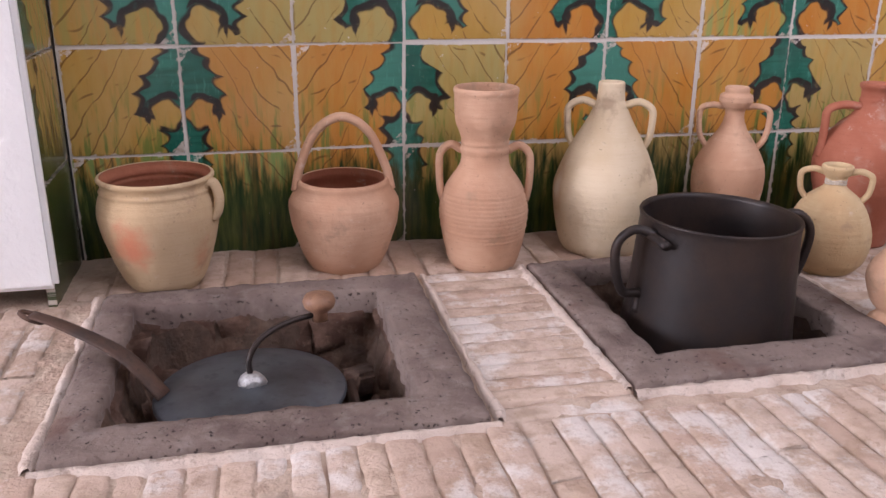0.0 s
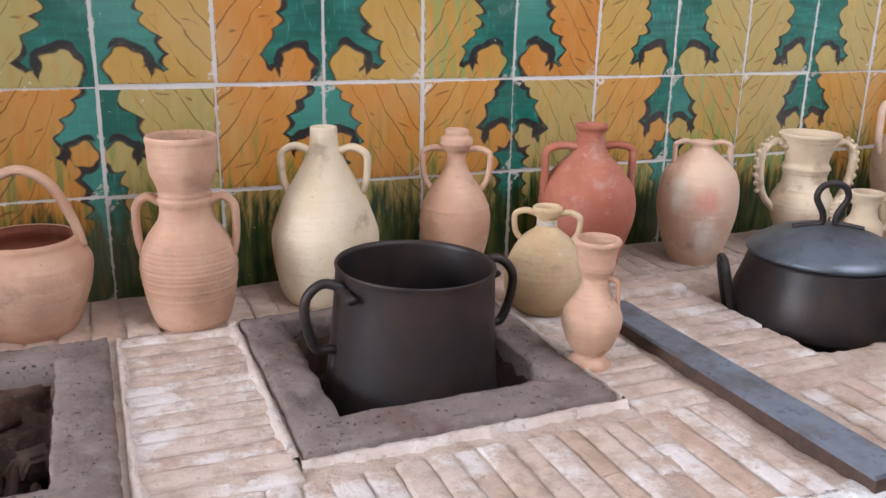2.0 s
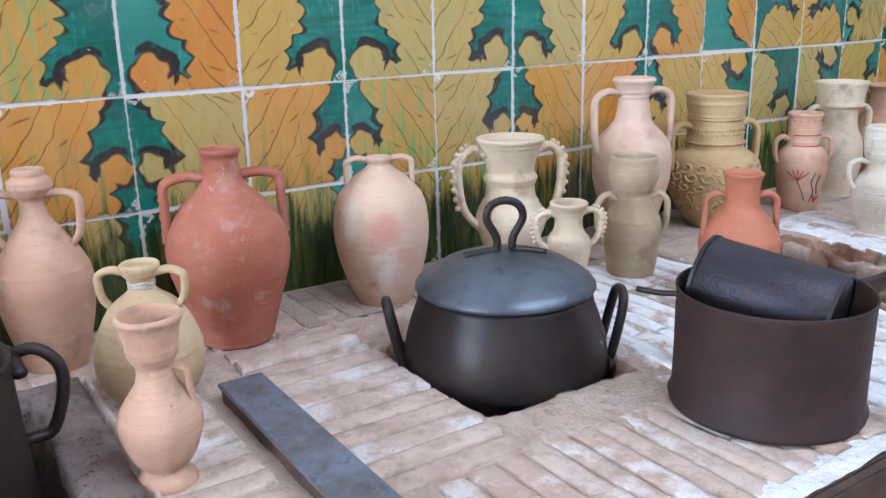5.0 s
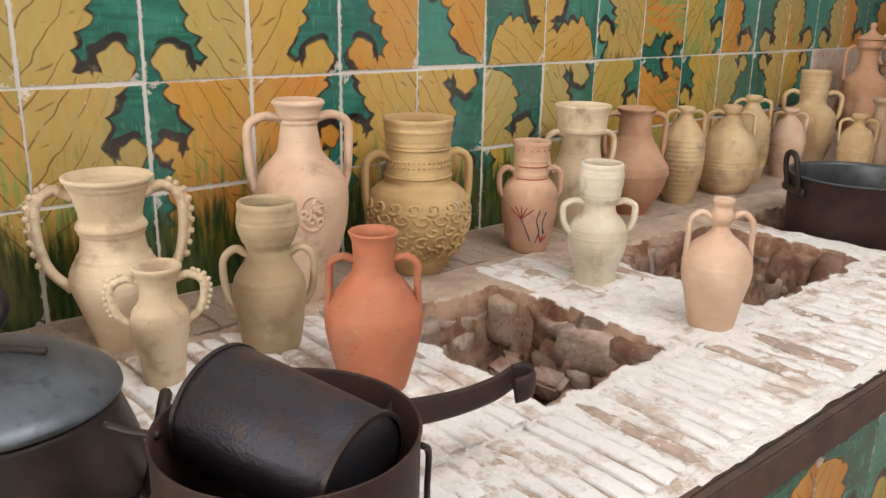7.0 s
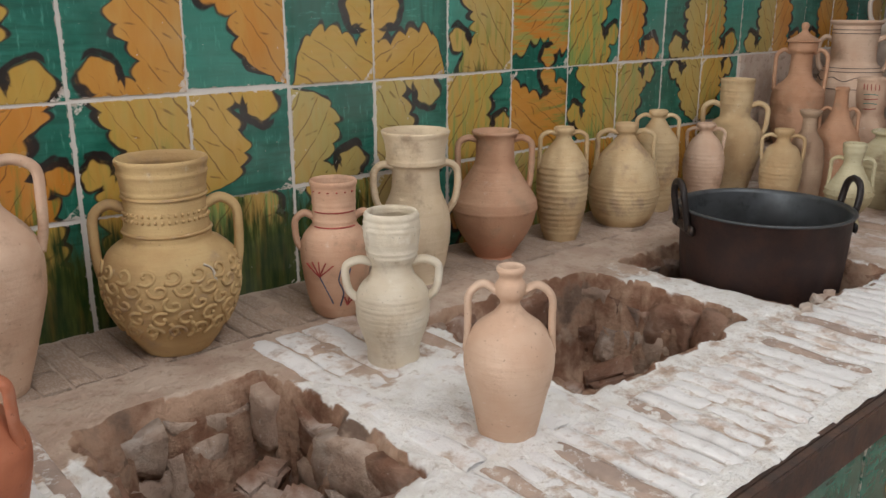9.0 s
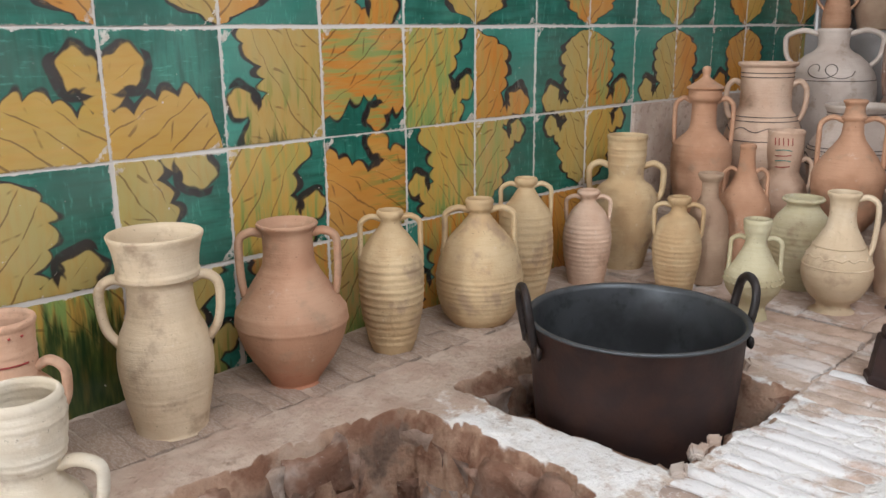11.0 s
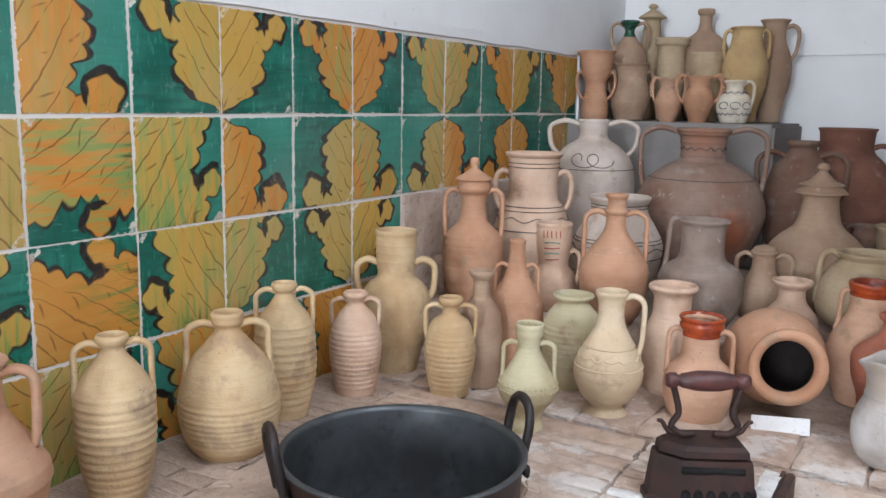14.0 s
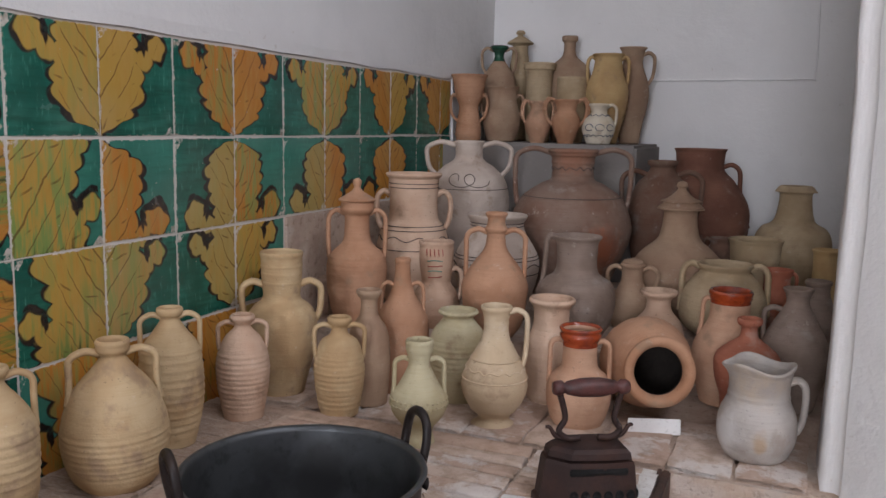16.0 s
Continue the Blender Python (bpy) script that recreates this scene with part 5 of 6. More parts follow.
pot("lidded_amphora", "amphora", "lidded clay amphora with pointed knob and two handles", CLAY_TERRA, (4.700, -0.152, 0.10), -62,
    [(53, 0), (67, 49), (76, 109), (73, 175), (39, 212), (32, 241), (32, 282), (42, 296), (42, 316), (46, 320), (46, 325), (23, 339), (9, 352), (11, 364), (7, 375)],
    [(0, 287, 175, 81, 9), (180, 287, 175, 81, 9)], lid=.318, rings=((290, 2), (180, 2)))
pot("narrow_necked_bottle", "bottle", "clay bottle with a long narrow neck and two handles", CLAY_TERRA, (4.560, -0.348, 0.00), -65,
    [(51, 0), (61, 87), (64, 142), (57, 182), (33, 223), (20, 263), (17, 314)],
    [(0, 250, 189, 55, 8), (180, 250, 189, 55, 8)])
pot("striped_jug", "jug", "pale clay jug with red and green painted stripes", CLAY_PALE, (4.780, -0.340, 0.10), -67,
    [(44, 0), (63, 38), (56, 83), (39, 112), (39, 130), (44, 171), (43, 220)],
    [(0, 145, 68, 73, 6)], stripes=1)
pot("banded_jar", "jar", "pale clay jar with dark painted bands round its neck", CLAY_PALE, (4.980, -0.183, 0.10), -66,
    [(73, 0), (104, 131), (103, 180), (88, 229), (69, 261), (70, 358), (73, 366), (78, 378)],
    [(0, 318, 221, 115, 10), (180, 318, 221, 115, 10)], bands=1, lip=3)
pot("large_white_amphora", "amphora", "large whitish clay amphora with incised scroll", CLAY_CHALK, (5.370, -0.200, 0.10), -69,
    [(83, 0), (122, 153), (134, 265), (121, 338), (82, 384), (46, 411), (47, 466)],
    [(0, 451, 357, 146, 11), (180, 451, 357, 146, 11)])
pot("wide_mouthed_jar", "jar", "whitish wide-mouthed jar with dark painted bands", CLAY_CHALK, (4.970, -0.438, 0.10), -71,
    [(74, 0), (109, 90), (117, 153), (96, 200), (77, 231), (72, 254), (77, 265), (80, 277)],
    [], bands=1)
pot("orange_amphora", "amphora", "orange clay amphora with narrow neck and two handles", CLAY_TERRA, (4.740, -0.513, 0.10), -71,
    [(47, 0), (70, 36), (79, 93), (80, 135), (58, 177), (28, 219), (23, 257), (28, 261), (22, 281), (22, 295), (25, 306)],
    [(0, 258, 149, 80, 8), (180, 258, 149, 80, 8)], rings=((268, 2.5),), lip=3)
pot("great_storage_jar", "jar", "huge grey-brown storage jar with two heavy handles", CLAY_HUGE, (5.250, -0.572, 0.10), -76,
    [(93, 0), (148, 125), (173, 193), (176, 244), (147, 311), (92, 352), (62, 369), (63, 427), (70, 435), (70, 452)],
    [(0, 443, 286, 179, 10), (180, 443, 286, 179, 10)], wavy=1, rings=((415, 2), (380, 2)), lip=5)
pot("dark_amphora", "amphora", "dark brown clay amphora with a small lid", CLAY_SOOT, (5.500, -0.795, 0.10), -82,
    [(64, 0), (92, 181), (97, 270), (79, 340), (49, 375), (37, 398), (44, 407), (44, 419)],
    [(0, 375, 234, 132, 11), (180, 375, 234, 132, 11)])
pot("red_brown_jar", "jar", "large red-brown clay jar with a thick loop handle", CLAY_DARKRED, (5.800, -0.877, 0.10), -84,
    [(107, 0), (156, 113), (171, 191), (164, 269), (116, 346), (81, 384), (81, 441), (86, 453)],
    [(0, 394, 191, 144, 8)])
pot("grey_pitcher", "pitcher", "dusty grey clay pitcher with a broad strap handle", CLAY_DUST, (4.830, -0.694, 0.10), -77,
    [(63, 0), (87, 37), (98, 94), (87, 137), (53, 165), (50, 221), (53, 242), (58, 252)],
    [(180, 246, 108, 86, 6)], lip=3)
pot("footed_pitcher", "pitcher", "cream clay pitcher on a spreading foot", CLAY_CREAM, (4.430, -0.624, 0.00), -72,
    [(48, 0), (32, 18), (53, 42), (69, 79), (65, 116), (47, 152), (29, 188), (26, 224), (32, 254)],
    [(0, 242, 128, 72, 5)])
pot("small_jar", "jar", "small greenish cream clay jar with flared lip", CLAY_GREEN, (4.540, -0.497, 0.00), -69,
    [(45, 0), (62, 70), (67, 123), (57, 163), (34, 194), (43, 205), (43, 211)],
    [], ribs=(.08,.15,6))
pot("footed_jug", "jug", "greenish cream footed jug with beaded relief", CLAY_GREEN, (4.252, -0.530, 0.00), -66,
    [(33, 0), (32, 14), (28, 37), (52, 71), (55, 100), (38, 128), (22, 162), (23, 184), (26, 193), (26, 212)],
    [(0, 173, 105, 54, 4), (180, 173, 105, 54, 4)])
pot("thick_rimmed_jar", "jar", "pinkish clay jar with thick rim and crack", CLAY_PALE, (4.636, -0.687, 0.00), -75,
    [(50, 0), (58, 70), (54, 136), (41, 176), (41, 215), (49, 228), (49, 239)],
    [], lip=4)
pot("glazed_rim_jar", "jar", "pink clay jar with a glossy orange glazed rim", CLAY_PINK, (4.509, -0.784, 0.00), -77,
    [(50, 0), (62, 30), (68, 67), (62, 104), (39, 128), (36, 177), (40, 186), (43, 195), (39, 201), (43, 209)],
    [(0, 179, 89, 69, 4), (180, 179, 89, 69, 4)], glaze=.172)
pot("cone_lidded_bottle", "bottle", "tan clay bottle with a pointed conical lid", CLAY_TAN, (5.200, -0.892, 0.10), -83,
    [(79, 0), (126, 62), (123, 142), (97, 182), (56, 221), (45, 290), (62, 296), (62, 303), (47, 317), (56, 321), (34, 331), (11, 354), (16, 362), (9, 374)],
    [], lid=.302)
pot("small_lidded_jug", "jug", "small tan lidded clay jug", CLAY_TAN, (5.000, -0.803, 0.10), -81,
    [(45, 0), (59, 28), (53, 73), (30, 118), (28, 154), (32, 160), (32, 166), (21, 177), (6, 181)],
    [(0, 151, 89, 71, 9), (180, 151, 89, 71, 9)], lid=.170)
pot("pale_bottle", "bottle", "pale clay bottle with a flared lip", CLAY_PALE, (4.880, -0.890, 0.10), -82,
    [(49, 0), (65, 5), (55, 47), (33, 76), (30, 104), (41, 114), (44, 125)],
    [])
pot("two_handled_jar", "jar", "grey-brown wide jar with two large handles", CLAY_GREY, (5.020, -1.030, 0.10), -86,
    [(65, 0), (104, 34), (105, 92), (86, 136), (61, 164), (64, 173), (68, 183)],
    [(0, 172, 56, 114, 9), (180, 172, 56, 114, 9)])
pot("glazed_rim_pitcher", "pitcher", "reddish clay pitcher with dark red glazed rim", CLAY_PINK, (4.803, -1.060, 0.00), -87,
    [(55, 0), (65, 34), (81, 88), (75, 141), (47, 194), (44, 240), (46, 244), (46, 262)],
    [(180, 240, 154, 67, 3)], glaze=.235)
pot("red_bottle", "bottle", "dusty red clay bottle with narrow neck", CLAY_RED, (4.660, -1.109, 0.00), -88,
    [(51, 0), (51, 58), (66, 107), (66, 150), (42, 175), (20, 193), (17, 215), (24, 221), (24, 232)],
    [])
pot("white_pitcher", "pitcher", "chalky white pitcher with pinched spout and one handle", CLAY_ASH, (4.475, -1.140, 0.00), -90,
    [(46, 0), (62, 16), (73, 48), (71, 88), (57, 122), (56, 155), (62, 186)],
    [(0, 156, 60, 92, 6)], spout=1, rings=((128, 1.2),))
pot("grey_bottle", "bottle", "grey clay bottle with one strap handle", CLAY_DUST, (4.820, -1.201, 0.00), -91,
    [(49, 0), (58, 38), (74, 103), (70, 155), (44, 207), (25, 245), (28, 268), (32, 277)],
    [(180, 226, 155, 76, 5)])
pot("collared_jar", "jar", "grey-buff clay jar with collar and beaded shoulder", CLAY_GREY, (5.700, -1.185, 0.10), -90,
    [(81, 0), (112, 94), (117, 166), (99, 212), (61, 239), (48, 319), (63, 328), (48, 346)],
    [])
pot("deep_bowl", "bowl", "grey-buff deep clay bowl on the masonry step", CLAY_GREY, (5.300, -1.089, 0.10), -88,
    [(40, 0), (48, 95), (63, 143), (70, 207), (73, 216)],
    [])
pot("small_cup", "cup", "small dark red clay cup", CLAY_RED, (5.100, -1.153, 0.10), -90,
    [(26, 0), (35, 75), (32, 134), (35, 160), (38, 166)],
    [(0, 155, 104, 52, 3)])
pot("beaker", "beaker", "plain yellowish clay beaker", CLAY_OCHRE, (5.300, -1.273, 0.10), -92,
    [(31, 0), (37, 49), (34, 143), (35, 189), (38, 200)],
    [])
pot("small_grey_jug", "jug", "small grey ribbed clay jug", CLAY_DUST, (4.950, -1.245, 0.10), -92,
    [(40, 0), (56, 58), (40, 105), (27, 139), (29, 169)],
    [], ribs=(.1,.16,5))
pot("small_dark_pot", "pot", "small dark clay pot", CLAY_SOOT, (5.420, -0.988, 0.10), -86,
    [(30, 0), (44, 101), (40, 160), (30, 185), (34, 199)],
    [(180, 194, 143, 54, 3)])
pot("flared_jug", "jug", "brown-pink clay jug with a flared funnel neck", CLAY_TERRA, (5.710, -0.066, 0.56), -69,
    [(43, 0), (47, 30), (43, 71), (35, 122), (49, 162), (61, 226), (65, 236)],
    [(0, 158, 71, 74, 8), (180, 158, 71, 74, 8)], ribs=(.02,.1,7), lip=3)
pot("two_handled_pot", "pot", "tan clay pot with two handles on a high shelf", CLAY_TAN, (5.800, -0.162, 0.56), -71,
    [(50, 0), (69, 63), (65, 105), (54, 146), (56, 187), (62, 197)],
    [(0, 162, 94, 87, 8), (180, 162, 94, 87, 8)])
pot("green_glazed_amphora", "amphora", "small amphora with dark green glazed mouth", CLAY_TAN, (5.930, -0.102, 0.56), -71,
    [(44, 0), (61, 107), (70, 171), (63, 235), (39, 278), (19, 309), (19, 331), (32, 345), (32, 356)],
    [(0, 341, 256, 73, 9), (180, 341, 256, 73, 9)], greenlip=.30)
pot("lidded_jar", "jar", "slim greyish lidded clay jar", CLAY_GREY, (6.050, -0.147, 0.56), -73,
    [(40, 0), (49, 220), (40, 286), (33, 329), (31, 368), (49, 375), (49, 383), (11, 407), (18, 416), (11, 427)],
    [], lid=.366)
pot("cylindrical_jar", "jar", "grey-buff cylindrical clay jar with thick rim", CLAY_GREY, (5.950, -0.258, 0.56), -74,
    [(43, 0), (54, 109), (49, 194), (51, 261), (60, 268), (60, 293)],
    [])
pot("long_necked_jar", "jar", "tan clay bottle with long neck", CLAY_TAN, (6.040, -0.348, 0.56), -76,
    [(57, 0), (87, 177), (82, 263), (65, 294), (28, 326), (22, 373), (30, 385), (28, 400)],
    [])
pot("beaded_pot", "pot", "grey-buff clay pot with beaded band", CLAY_GREY, (5.860, -0.408, 0.56), -76,
    [(41, 0), (54, 69), (51, 140), (55, 180), (55, 221), (53, 235)],
    [])
pot("small_frilled_jug", "jug", "tiny pink clay jug with frilled handles", CLAY_PINK, (5.700, -0.330, 0.56), -74,
    [(26, 0), (26, 6), (44, 56), (40, 85), (26, 114), (32, 144)],
    [(0, 134, 65, 59, 12), (180, 134, 65, 59, 12)], frill=1)
pot("small_frilled_jug", "jug", "tiny terracotta jug with frilled handles", CLAY_TERRA, (5.700, -0.431, 0.56), -76,
    [(29, 0), (29, 9), (47, 58), (47, 87), (33, 116), (43, 150)],
    [(0, 141, 63, 78, 12), (180, 141, 63, 78, 12)], frill=1)
pot("painted_white_jug", "jug", "small white jug painted with dark blue swirls", CLAY_WHITE, (5.720, -0.541, 0.56), -78,
    [(39, 0), (47, 21), (56, 54), (47, 85), (27, 108), (35, 137)],
    [(0, 127, 60, 66, 8)], swirl=1)
pot("tall_ochre_jug", "jug", "tall yellowish clay jug with two handles", CLAY_OCHRE, (5.870, -0.534, 0.56), -78,
    [(41, 0), (51, 51), (67, 111), (75, 171), (71, 211), (53, 261), (48, 304), (56, 316)],
    [(0, 300, 211, 81, 8), (180, 300, 211, 81, 8)])
pot("tall_brown_jug", "jug", "tall tan clay jug with one handle", CLAY_TAN, (6.000, -0.597, 0.56), -80,
    [(36, 0), (46, 73), (63, 156), (61, 218), (37, 289), (42, 336), (50, 350)],
    [(0, 324, 218, 87, 8)])


# jar lying on its side with its mouth open to the room
ob = thing("fallen_jar", "pinkish clay jar lying on its side, mouth open", "jar", pose(4.73, -0.865, 0.1) @ Vector((-0.9, -0.36, 0.1)).to_track_quat("Z", "Y").to_matrix().to_4x4())
bm = bmesh.new()
lathe(bm, [(p.x, p.y) for p in spline([(0.05, 0, 0), (0.078, 0.02, 0), (0.096, 0.07, 0), (0.097, 0.12, 0), (0.082, 0.17, 0), (0.064, 0.2, 0), (0.066, 0.212, 0), (0.074, 0.222, 0)], 4)] + [(0.073, 0.228), (0.062, 0.23), (0.053, 0.224), (0.05, 0.21)], 48, 0.01, 3)
part("body", bm, CLAY_TERRA, ob)
# inner wall, coloured black for the shade behind the mouth
bm = bmesh.new()
lathe(bm, [(0.05, 0.21), (0.051, 0.2), (0.07, 0.16), (0.086, 0.1), (0.066, 0.02), (0, 0.012)], 48, 0.01, 3)
part("interior", bm, INSIDE_SHADE, ob, "interior with its deep shade painted black")


# ---- rubble in the pits ----
def stones(name, label, count, x0, x1, y0, y1, z, big, material, seed):
    rnd = random.Random(seed)
    for _ in range(count):
        ob_bm = bmesh.new()
        bmesh.ops.create_cube(ob_bm, size=1)
        bmesh.ops.bevel(ob_bm, geom=ob_bm.edges[:], offset=0.16, segments=2, affect="EDGES")
        s = rnd.uniform(0.5, 1.0) * big
        for v in ob_bm.verts:
            v.co += noise.noise_vector(v.co * 2.3 + Vector((seed, rnd.random() * 0.2, 0))) * 0.2
        ob_ = mesh_object(name, ob_bm, material, False)
        ob_.matrix_world = pose(rnd.uniform(x0, x1), rnd.uniform(y0, y1), z + rnd.uniform(-0.01, 0.01), rnd.uniform(-25, 25), rnd.uniform(-25, 25), rnd.uniform(0, 180)) @ Matrix.Diagonal((s * rnd.uniform(0.8, 1.5), s * rnd.uniform(0.7, 1.1), s * rnd.uniform(0.5, 0.9), 1))
        tagged(ob_, label, "stone", "loose stones in the fire pits")


stones("stone", "broken reddish masonry lump inside the fire pit", 7, 2.56, 2.7, -0.62, -0.4, -0.13, 0.085, PIT, 3)
stones("stone", "sooty broken brick lump in the pit", 6, 3.1, 3.4, -0.6, -0.38, -0.17, 0.08, PIT, 5)
stones("stone", "lime-crusted rubble at the pit edge", 5, 3.56, 3.72, -0.76, -0.74, -0.01, 0.035, MORTAR, 7)
stones("stone", "lime-crusted rubble at the pit edge", 6, 3.96, 4.02, -0.72, -0.38, -0.01, 0.04, MORTAR, 8)
stones("stone", "near-black rubble at the bottom of the pit", 7, 0.2, 0.5, -0.4, -0.32, -0.12, 0.05, PIT_DARK, 9)


def pit_lining(hole, seed, coats):
    """Rough masonry blocks that line a fire pit, two courses deep, each with a broken face."""
    x0, x1, y0, y1, deep, _ = hole
    rnd_ = random.Random(seed)
    cx, cy = (x0 + x1) / 2, (y0 + y1) / 2
    for (ax, ay), (bx, by) in (((x0, y1), (x1, y1)), ((x1, y1), (x1, y0)), ((x0, y0), (x0, y1)), ((x1, y0), (x0, y0))):
        long = math.hypot(bx - ax, by - ay)
        for course, z in enumerate((-0.062, -0.135)):
            at = -rnd_.uniform(0.0, 0.03)
            while at < long - 0.03:
                size = rnd_.uniform(0.07, 0.15)
                sb = bmesh.new()
                bmesh.ops.create_cube(sb, size=1)
                bmesh.ops.subdivide_edges(sb, edges=sb.edges[:], cuts=3, use_grid_fill=True)
                dims = Vector((size, rnd_.uniform(0.05, 0.075), rnd_.uniform(0.06, 0.08)))
                shift = Vector((rnd_.random() * 50, seed, course * 7.0))
                for v in sb.verts:
                    v.co = Vector((v.co.x * dims.x, v.co.y * dims.y, v.co.z * dims.z))
                    v.co += noise.noise_vector(v.co * 16 + shift) * 0.02 + noise.noise_vector(v.co * 45 + shift) * 0.006
                mid = min(max(at + size / 2, 0.02), long - 0.02) / long
                px, py = ax + (bx - ax) * mid, ay + (by - ay) * mid
                back = rnd_.uniform(0.004, 0.024)
                px += math.copysign(-back, px - cx) if abs(by - ay) > abs(bx - ax) else 0
                py += math.copysign(-back, py - cy) if abs(bx - ax) > abs(by - ay) else 0
                ob_ = mesh_object("stone", sb, rnd_.choice(coats))
                ob_.parent = bed
                ob_.matrix_world = pose(px, py, z + rnd_.uniform(-0.012, 0.006), rnd_.uniform(-6, 6), rnd_.uniform(-6, 6), math.degrees(math.atan2(by - ay, bx - ax)) + rnd_.uniform(-7, 7))
                at += size + 0.004


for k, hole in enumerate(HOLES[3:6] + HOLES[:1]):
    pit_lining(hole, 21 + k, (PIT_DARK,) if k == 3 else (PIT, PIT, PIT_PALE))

# ---- glazed tiles ----
rnd = random.Random(11)


def glazed_tile(parent, origin, right, up, out, wide, high, uv, material, spin=0):
    """One tile: a chamfered plate whose painting is cut from the leaf pattern at uv, turned by quarter turns."""
    n = 8
    co, rim, flat = [], [], []
    skew = [rnd.uniform(-0.0014, 0.0014) for _ in range(8)]
    gap = rnd.uniform(0.0018, 0.0042)
    bow = rnd.uniform(-0.0006, 0.001)
    for j in range(n + 1):
        for i in range(n + 1):
            fu, fv = i / n, j / n
            k = skew[0] * (1 - fu) * (1 - fv) + skew[1] * fu * (1 - fv) + skew[2] * fu * fv + skew[3] * (1 - fu) * fv
            q = skew[4] * (1 - fu) * (1 - fv) + skew[5] * fu * (1 - fv) + skew[6] * fu * fv + skew[7] * (1 - fu) * fv
            edge_ = i in (0, n) or j in (0, n)
            a, b = gap + (wide - 2 * gap) * fu, gap + (high - 2 * gap) * fv
            nick = 0.0009 * noise.noise(Vector((origin.x * 9 + a * 55, origin.z * 9 + b * 55, wide))) if edge_ else 0
            co.append(origin + right * (a + k + nick * (1 if fu < 0.5 else -1)) + up * (b + q + nick * (1 if fv < 0.5 else -1)) + out * (0.0068 if edge_ else 0.008 + bow * 16 * fu * (1 - fu) * fv * (1 - fv)))
            rim.append(min(fu * wide, (1 - fu) * wide, fv * high, (1 - fv) * high))
            flat.append((a, b))
    faces = [(j * (n + 1) + i, j * (n + 1) + i + 1, (j + 1) * (n + 1) + i + 1, (j + 1) * (n + 1) + i) for j in range(n) for i in range(n)]
    ring = list(range(n)) + [j * (n + 1) + n for j in range(n)] + [n * (n + 1) + i for i in range(n, 0, -1)] + [j * (n + 1) for j in range(n, 0, -1)]
    base = len(co)
    k = len(ring)
    for depth in (0.0, 0.013):
        for v in ring:
            co.append(co[v] - out * depth)
            rim.append(0.0)
            flat.append(flat[v])
    faces += [(base + k + i, base + k + (i + 1) % k, base + (i + 1) % k, base + i) for i in range(k)]
    me = bpy.data.meshes.new("tile")
    me.from_pydata([tuple(c) for c in co], [], faces)
    me.shade_smooth()
    me.attributes.new("rim", "FLOAT", "POINT").data.foreach_set("value", rim)
    layer = me.uv_layers.new(name="painting")
    for loop in me.loops:
        a, b = flat[loop.vertex_index]
        for _ in range(spin):
            a, b = b, wide - a
        layer.data[loop.index].uv = (uv[0] + a, uv[1] + b)
    me.materials.append(material)
    ob = new("tile", me)
    ob.parent = parent
    return ob


panel = tagged(new("wall_tile_panel"), "wall panel of old glazed tiles painted with golden leaves", kind="structure")
X, Y, Z = Vector((1, 0, 0)), Vector((0, 1, 0)), Vector((0, 0, 1))
ROWS = ((-0.02, 0.187), (0.187, 0.38), (0.38, 0.578), (0.578, 0.777))
PAINTED = (-0.02, 0.185, 0.38, 0.579)
# this stretch was relaid with its tiles out of order: pattern, painted row, leaf's half, quarter turns
RELAID = {14: ("A0>0", "B2<2", "B3<0", "B2>0"), 15: ("A0<0", "B2>0", "B2>1", "B3<0"), 16: ("A1>0", "B2<2", "B2<3", "B3<0"),
          17: ("A1<0", "A1>0", "A1<0", "B3>0"), 18: ("A1>0", "A1>1", "A1<1", "A2>0"), 19: ("A1<0", "A1<0", "A1>0", "B3<0")}
for col in range(29):
    x0, x1 = col * 0.2, min(col * 0.2 + 0.2, 5.7)
    for row, (z0, z1) in enumerate(ROWS):
        if x0 > 4.55 and row < 2:
            continue
        code = RELAID[col][row] if col in RELAID else ("A" if col < 14 or row == 0 else "B") + str(1 if col > 19 and row == 0 else row) + "><"[col % 2] + "0"
        half = 0.0 if code[2] == ">" else 0.2
        mat = TILE_LEFT if code[0] == "A" else TILE_RIGHT
        drop = 0.004 * noise.noise(Vector((x0 * 2, row * 3.0, 0)))
        tilt = Vector((0, rnd.uniform(-0.0008, 0.0008), 0))
        glazed_tile(panel, Vector((x0 + rnd.uniform(-0.001, 0.001), 0.008, z0 + drop)) + tilt, X, Z, -Y, x1 - x0, z1 - z0, (0.4 * (col // 2) + half, PAINTED[int(code[1])]), mat, int(code[3]))
# return tiles: painting moved down to its dark grass to carry their shade
for row, (z0, z1) in enumerate(ROWS):
    glazed_tile(panel, Vector((-0.01, -0.223, z0)), Y, Z, X, 0.223, z1 - z0, (0.177, PAINTED[row] - 0.1), TILE_LEFT)

front = tagged(new("counter_tile_front"), "tiled counter front below the iron edge", kind="structure")
for col in range(22):
    for z0 in (-0.265, -0.465, -0.665):
        glazed_tile(front, Vector((-0.1 + col * 0.2, -0.988, z0)), X, Z, -Y, 0.2, 0.2, (0.2 * (col % 2), 0.38 if z0 > -0.3 else 0.579), TILE_RIGHT)

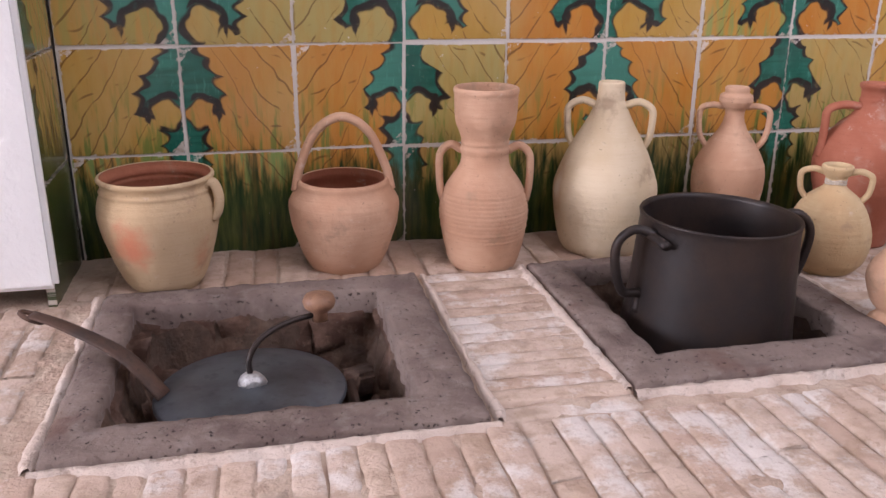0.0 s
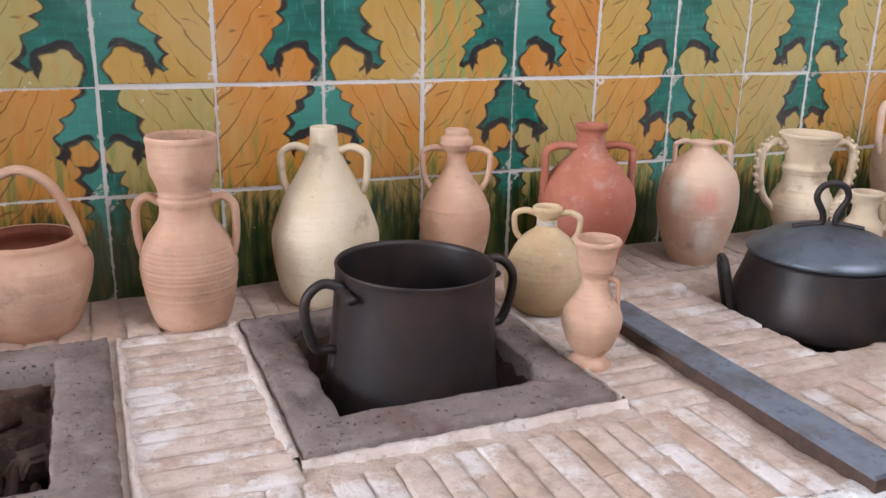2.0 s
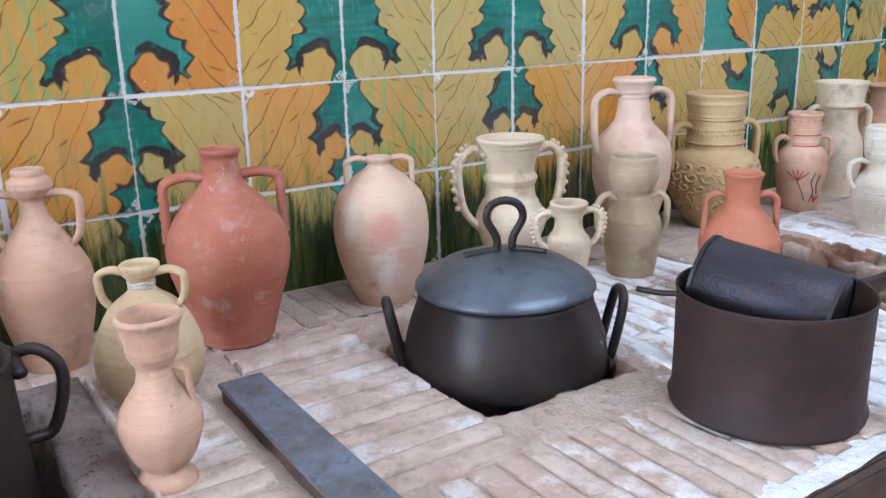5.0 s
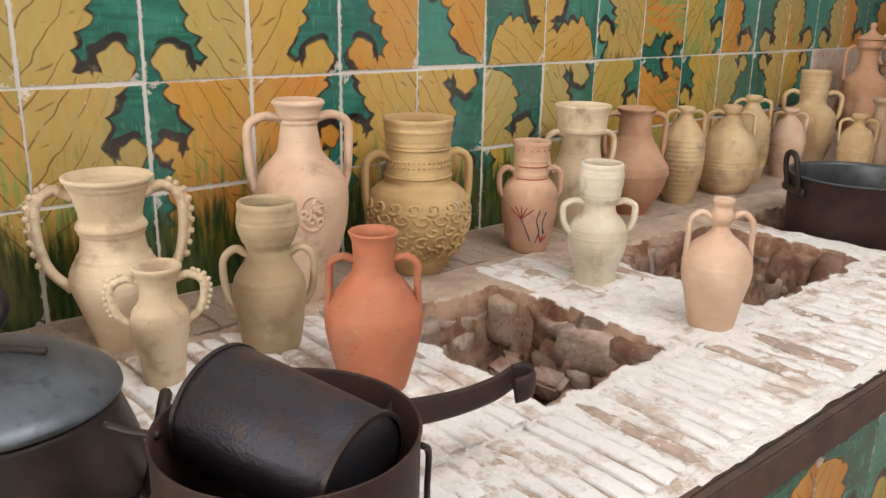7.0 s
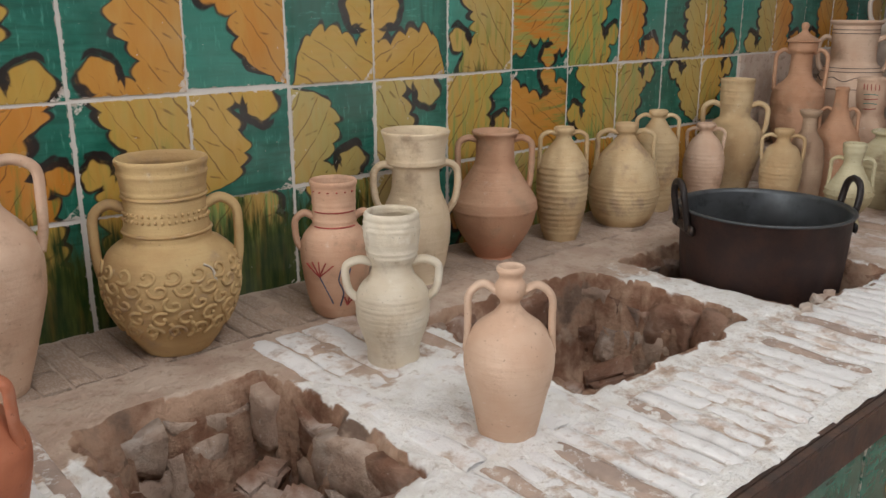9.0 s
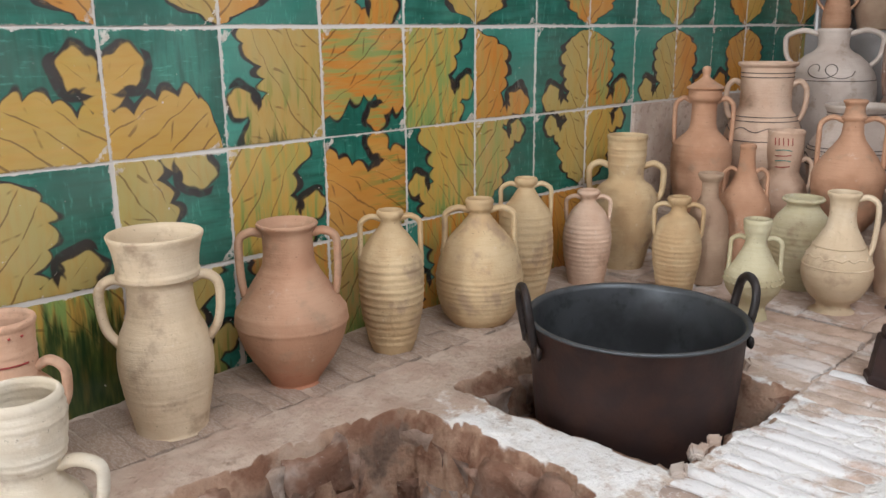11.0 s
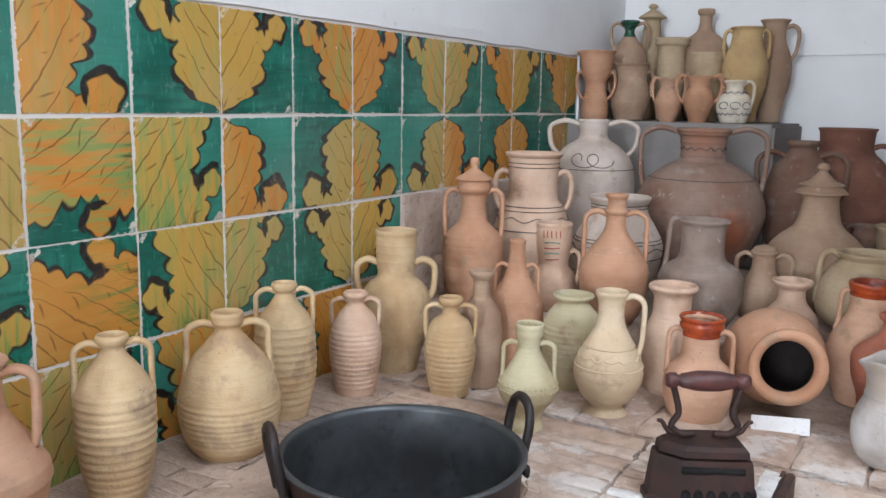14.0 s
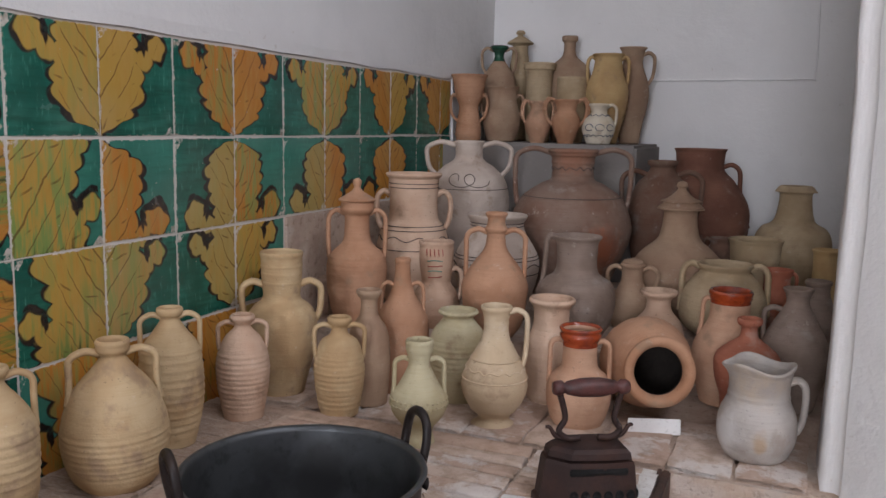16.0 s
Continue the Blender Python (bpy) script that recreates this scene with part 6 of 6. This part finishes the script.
# ---- hearth bricks ----
def brick_mesh(variant, crowned):
    """A worn brick, crowned across where it is washed out, gnawed along its top edges."""
    rnd_ = random.Random(variant)
    across, along = (-0.5, -0.34, 0.0, 0.34, 0.5), [k / 7 - 0.5 for k in range(8)]
    co = []
    for j, y in enumerate(along):
        thin = 1 - rnd_.uniform(0, 0.13 if crowned else 0.07)
        low = (rnd_.uniform(-0.14, 0.04) if crowned else rnd_.uniform(-0.05, 0.02)) - (0.1 if j in (0, 7) and crowned else 0)
        for x in across:
            crown = -(0.1 if crowned else 0.07) * abs(x * 2) ** 3
            co.append((x * thin + rnd_.uniform(-0.03, 0.03), y + rnd_.uniform(-0.008, 0.008), 0.5 + crown + low + (rnd_.uniform(-0.08, 0.05) if crowned else rnd_.uniform(-0.03, 0.02))))
    faces = [(j * 5 + i, j * 5 + i + 1, j * 5 + i + 6, j * 5 + i + 5) for j in range(7) for i in range(4)]
    ring = [0, 1, 2, 3, 4] + [j * 5 + 4 for j in range(1, 8)] + [38, 37, 36, 35] + [j * 5 for j in range(6, 0, -1)]
    base = len(co)
    co += [(co[v][0], co[v][1], -0.5) for v in ring]
    k = len(ring)
    faces += [(ring[i], base + i, base + (i + 1) % k, ring[(i + 1) % k]) for i in range(k)]
    me = bpy.data.meshes.new("brick")
    me.from_pydata(co, [], faces)
    me.shade_smooth()
    return me


BRICKS = {}
for mat in (BRICK_BARE, BRICK_LIMED, BRICK_DUSTY, BRICK_WORN, BRICK_EARTH):
    BRICKS[mat.name] = []
    for variant in range(8):
        me = brick_mesh(variant, mat in (BRICK_LIMED, BRICK_WORN))
        me.materials.append(mat)
        BRICKS[mat.name].append(me)


def free(x0, x1, y0, y1):
    return all(x1 < hx0 - 0.008 or x0 > hx1 + 0.008 or y1 < hy0 - 0.006 or y0 > hy1 + 0.006 for hx0, hx1, hy0, hy1, _, _ in HOLES)


def lay(x, y, along, length, width, mat, top=0.0):
    me = rnd.choice(BRICKS[mat.name])
    ob = new("brick", me)
    ob.parent = bed
    ob.matrix_world = pose(x, y, top - 0.012 + rnd.uniform(-0.0022, 0.0018), rnd.uniform(-0.5, 0.5), rnd.uniform(-1.5, 1.5), (0 if along == "y" else 90) + rnd.uniform(-1.2, 1.2)) @ Matrix.Diagonal((width, length, 0.024, 1))


def course_y(x0, x1, y0, y1, pick, pitch=0.045, split=0.4, gap=0.0035, top=0.0):
    """Bricks on edge, side by side along x, each running from y0 to y1, some in two lengths."""
    x = x0
    while x < x1 - 0.02:
        w = pitch * rnd.uniform(0.85, 1.15)
        cuts = [y0, y0 + (y1 - y0) * rnd.uniform(0.35, 0.7), y1] if rnd.random() < split else [y0, y1]
        for a, b in zip(cuts, cuts[1:]):
            if free(x, x + w, a, b):
                lay(x + w / 2, (a + b) / 2, "y", b - a - 0.003, w - gap, pick(x), top)
        x += w


def course_x(x0, x1, y0, y1, pick, pitch=0.042, top=0.0):
    y = y0
    while y < y1 - 0.02:
        w = pitch * rnd.uniform(0.88, 1.12)
        if free(x0, x1, y, y + w):
            lay((x0 + x1) / 2, y + w / 2, "x", x1 - x0 - 0.003, w - 0.0035, pick(x0), top)
        y += w


wash = lambda x: BRICK_LIMED if rnd.random() < 0.88 else BRICK_WORN
dusty = lambda x: BRICK_DUSTY if rnd.random() < 0.75 else BRICK_BARE
bare = lambda x: BRICK_BARE if x < 1.6 else BRICK_EARTH
mixed = lambda x: BRICK_LIMED if rnd.random() < 0.4 else BRICK_DUSTY
course_y(-0.55, 1.37, -0.955, -0.72, dusty, 0.038, 0.6, 0.002)
course_y(1.51, 2.05, -0.957, -0.735, dusty, 0.036, 0.5, 0.003)
course_y(2.05, 3.95, -0.957, -0.755, wash, 0.034, 0.3, 0.005)
course_y(3.95, 4.3, -0.957, -0.755, mixed, 0.04, 0.4, 0.003)
course_y(0.02, 1.6, -0.205, -0.012, bare, 0.05, 0.1)
course_y(1.6, 4.28, -0.205, -0.012, bare, 0.04, 0.5, 0.002, -0.0035)
course_x(0.595, 0.78, -0.715, -0.215, dusty, 0.036)
course_x(1.25, 1.37, -0.715, -0.225, dusty)
course_x(1.445, 1.645, -0.73, -0.225, dusty)
course_y(1.96, 2.42, -0.75, -0.225, wash, 0.036, 0.9, 0.006)
course_y(2.76, 3.02, -0.75, -0.225, mixed, 0.05, 0.9, 0.003)
course_y(4.02, 4.30, -0.75, -0.225, dusty, 0.05, 0.9)
course_x(4.345, 4.612, -1.24, -0.45, dusty, 0.128, -0.003)
course_x(4.345, 4.605, -0.45, -0.02, dusty, 0.128, -0.003)
course_y(-0.55, 0.03, -0.715, -0.23, dusty, 0.045, 0.9)
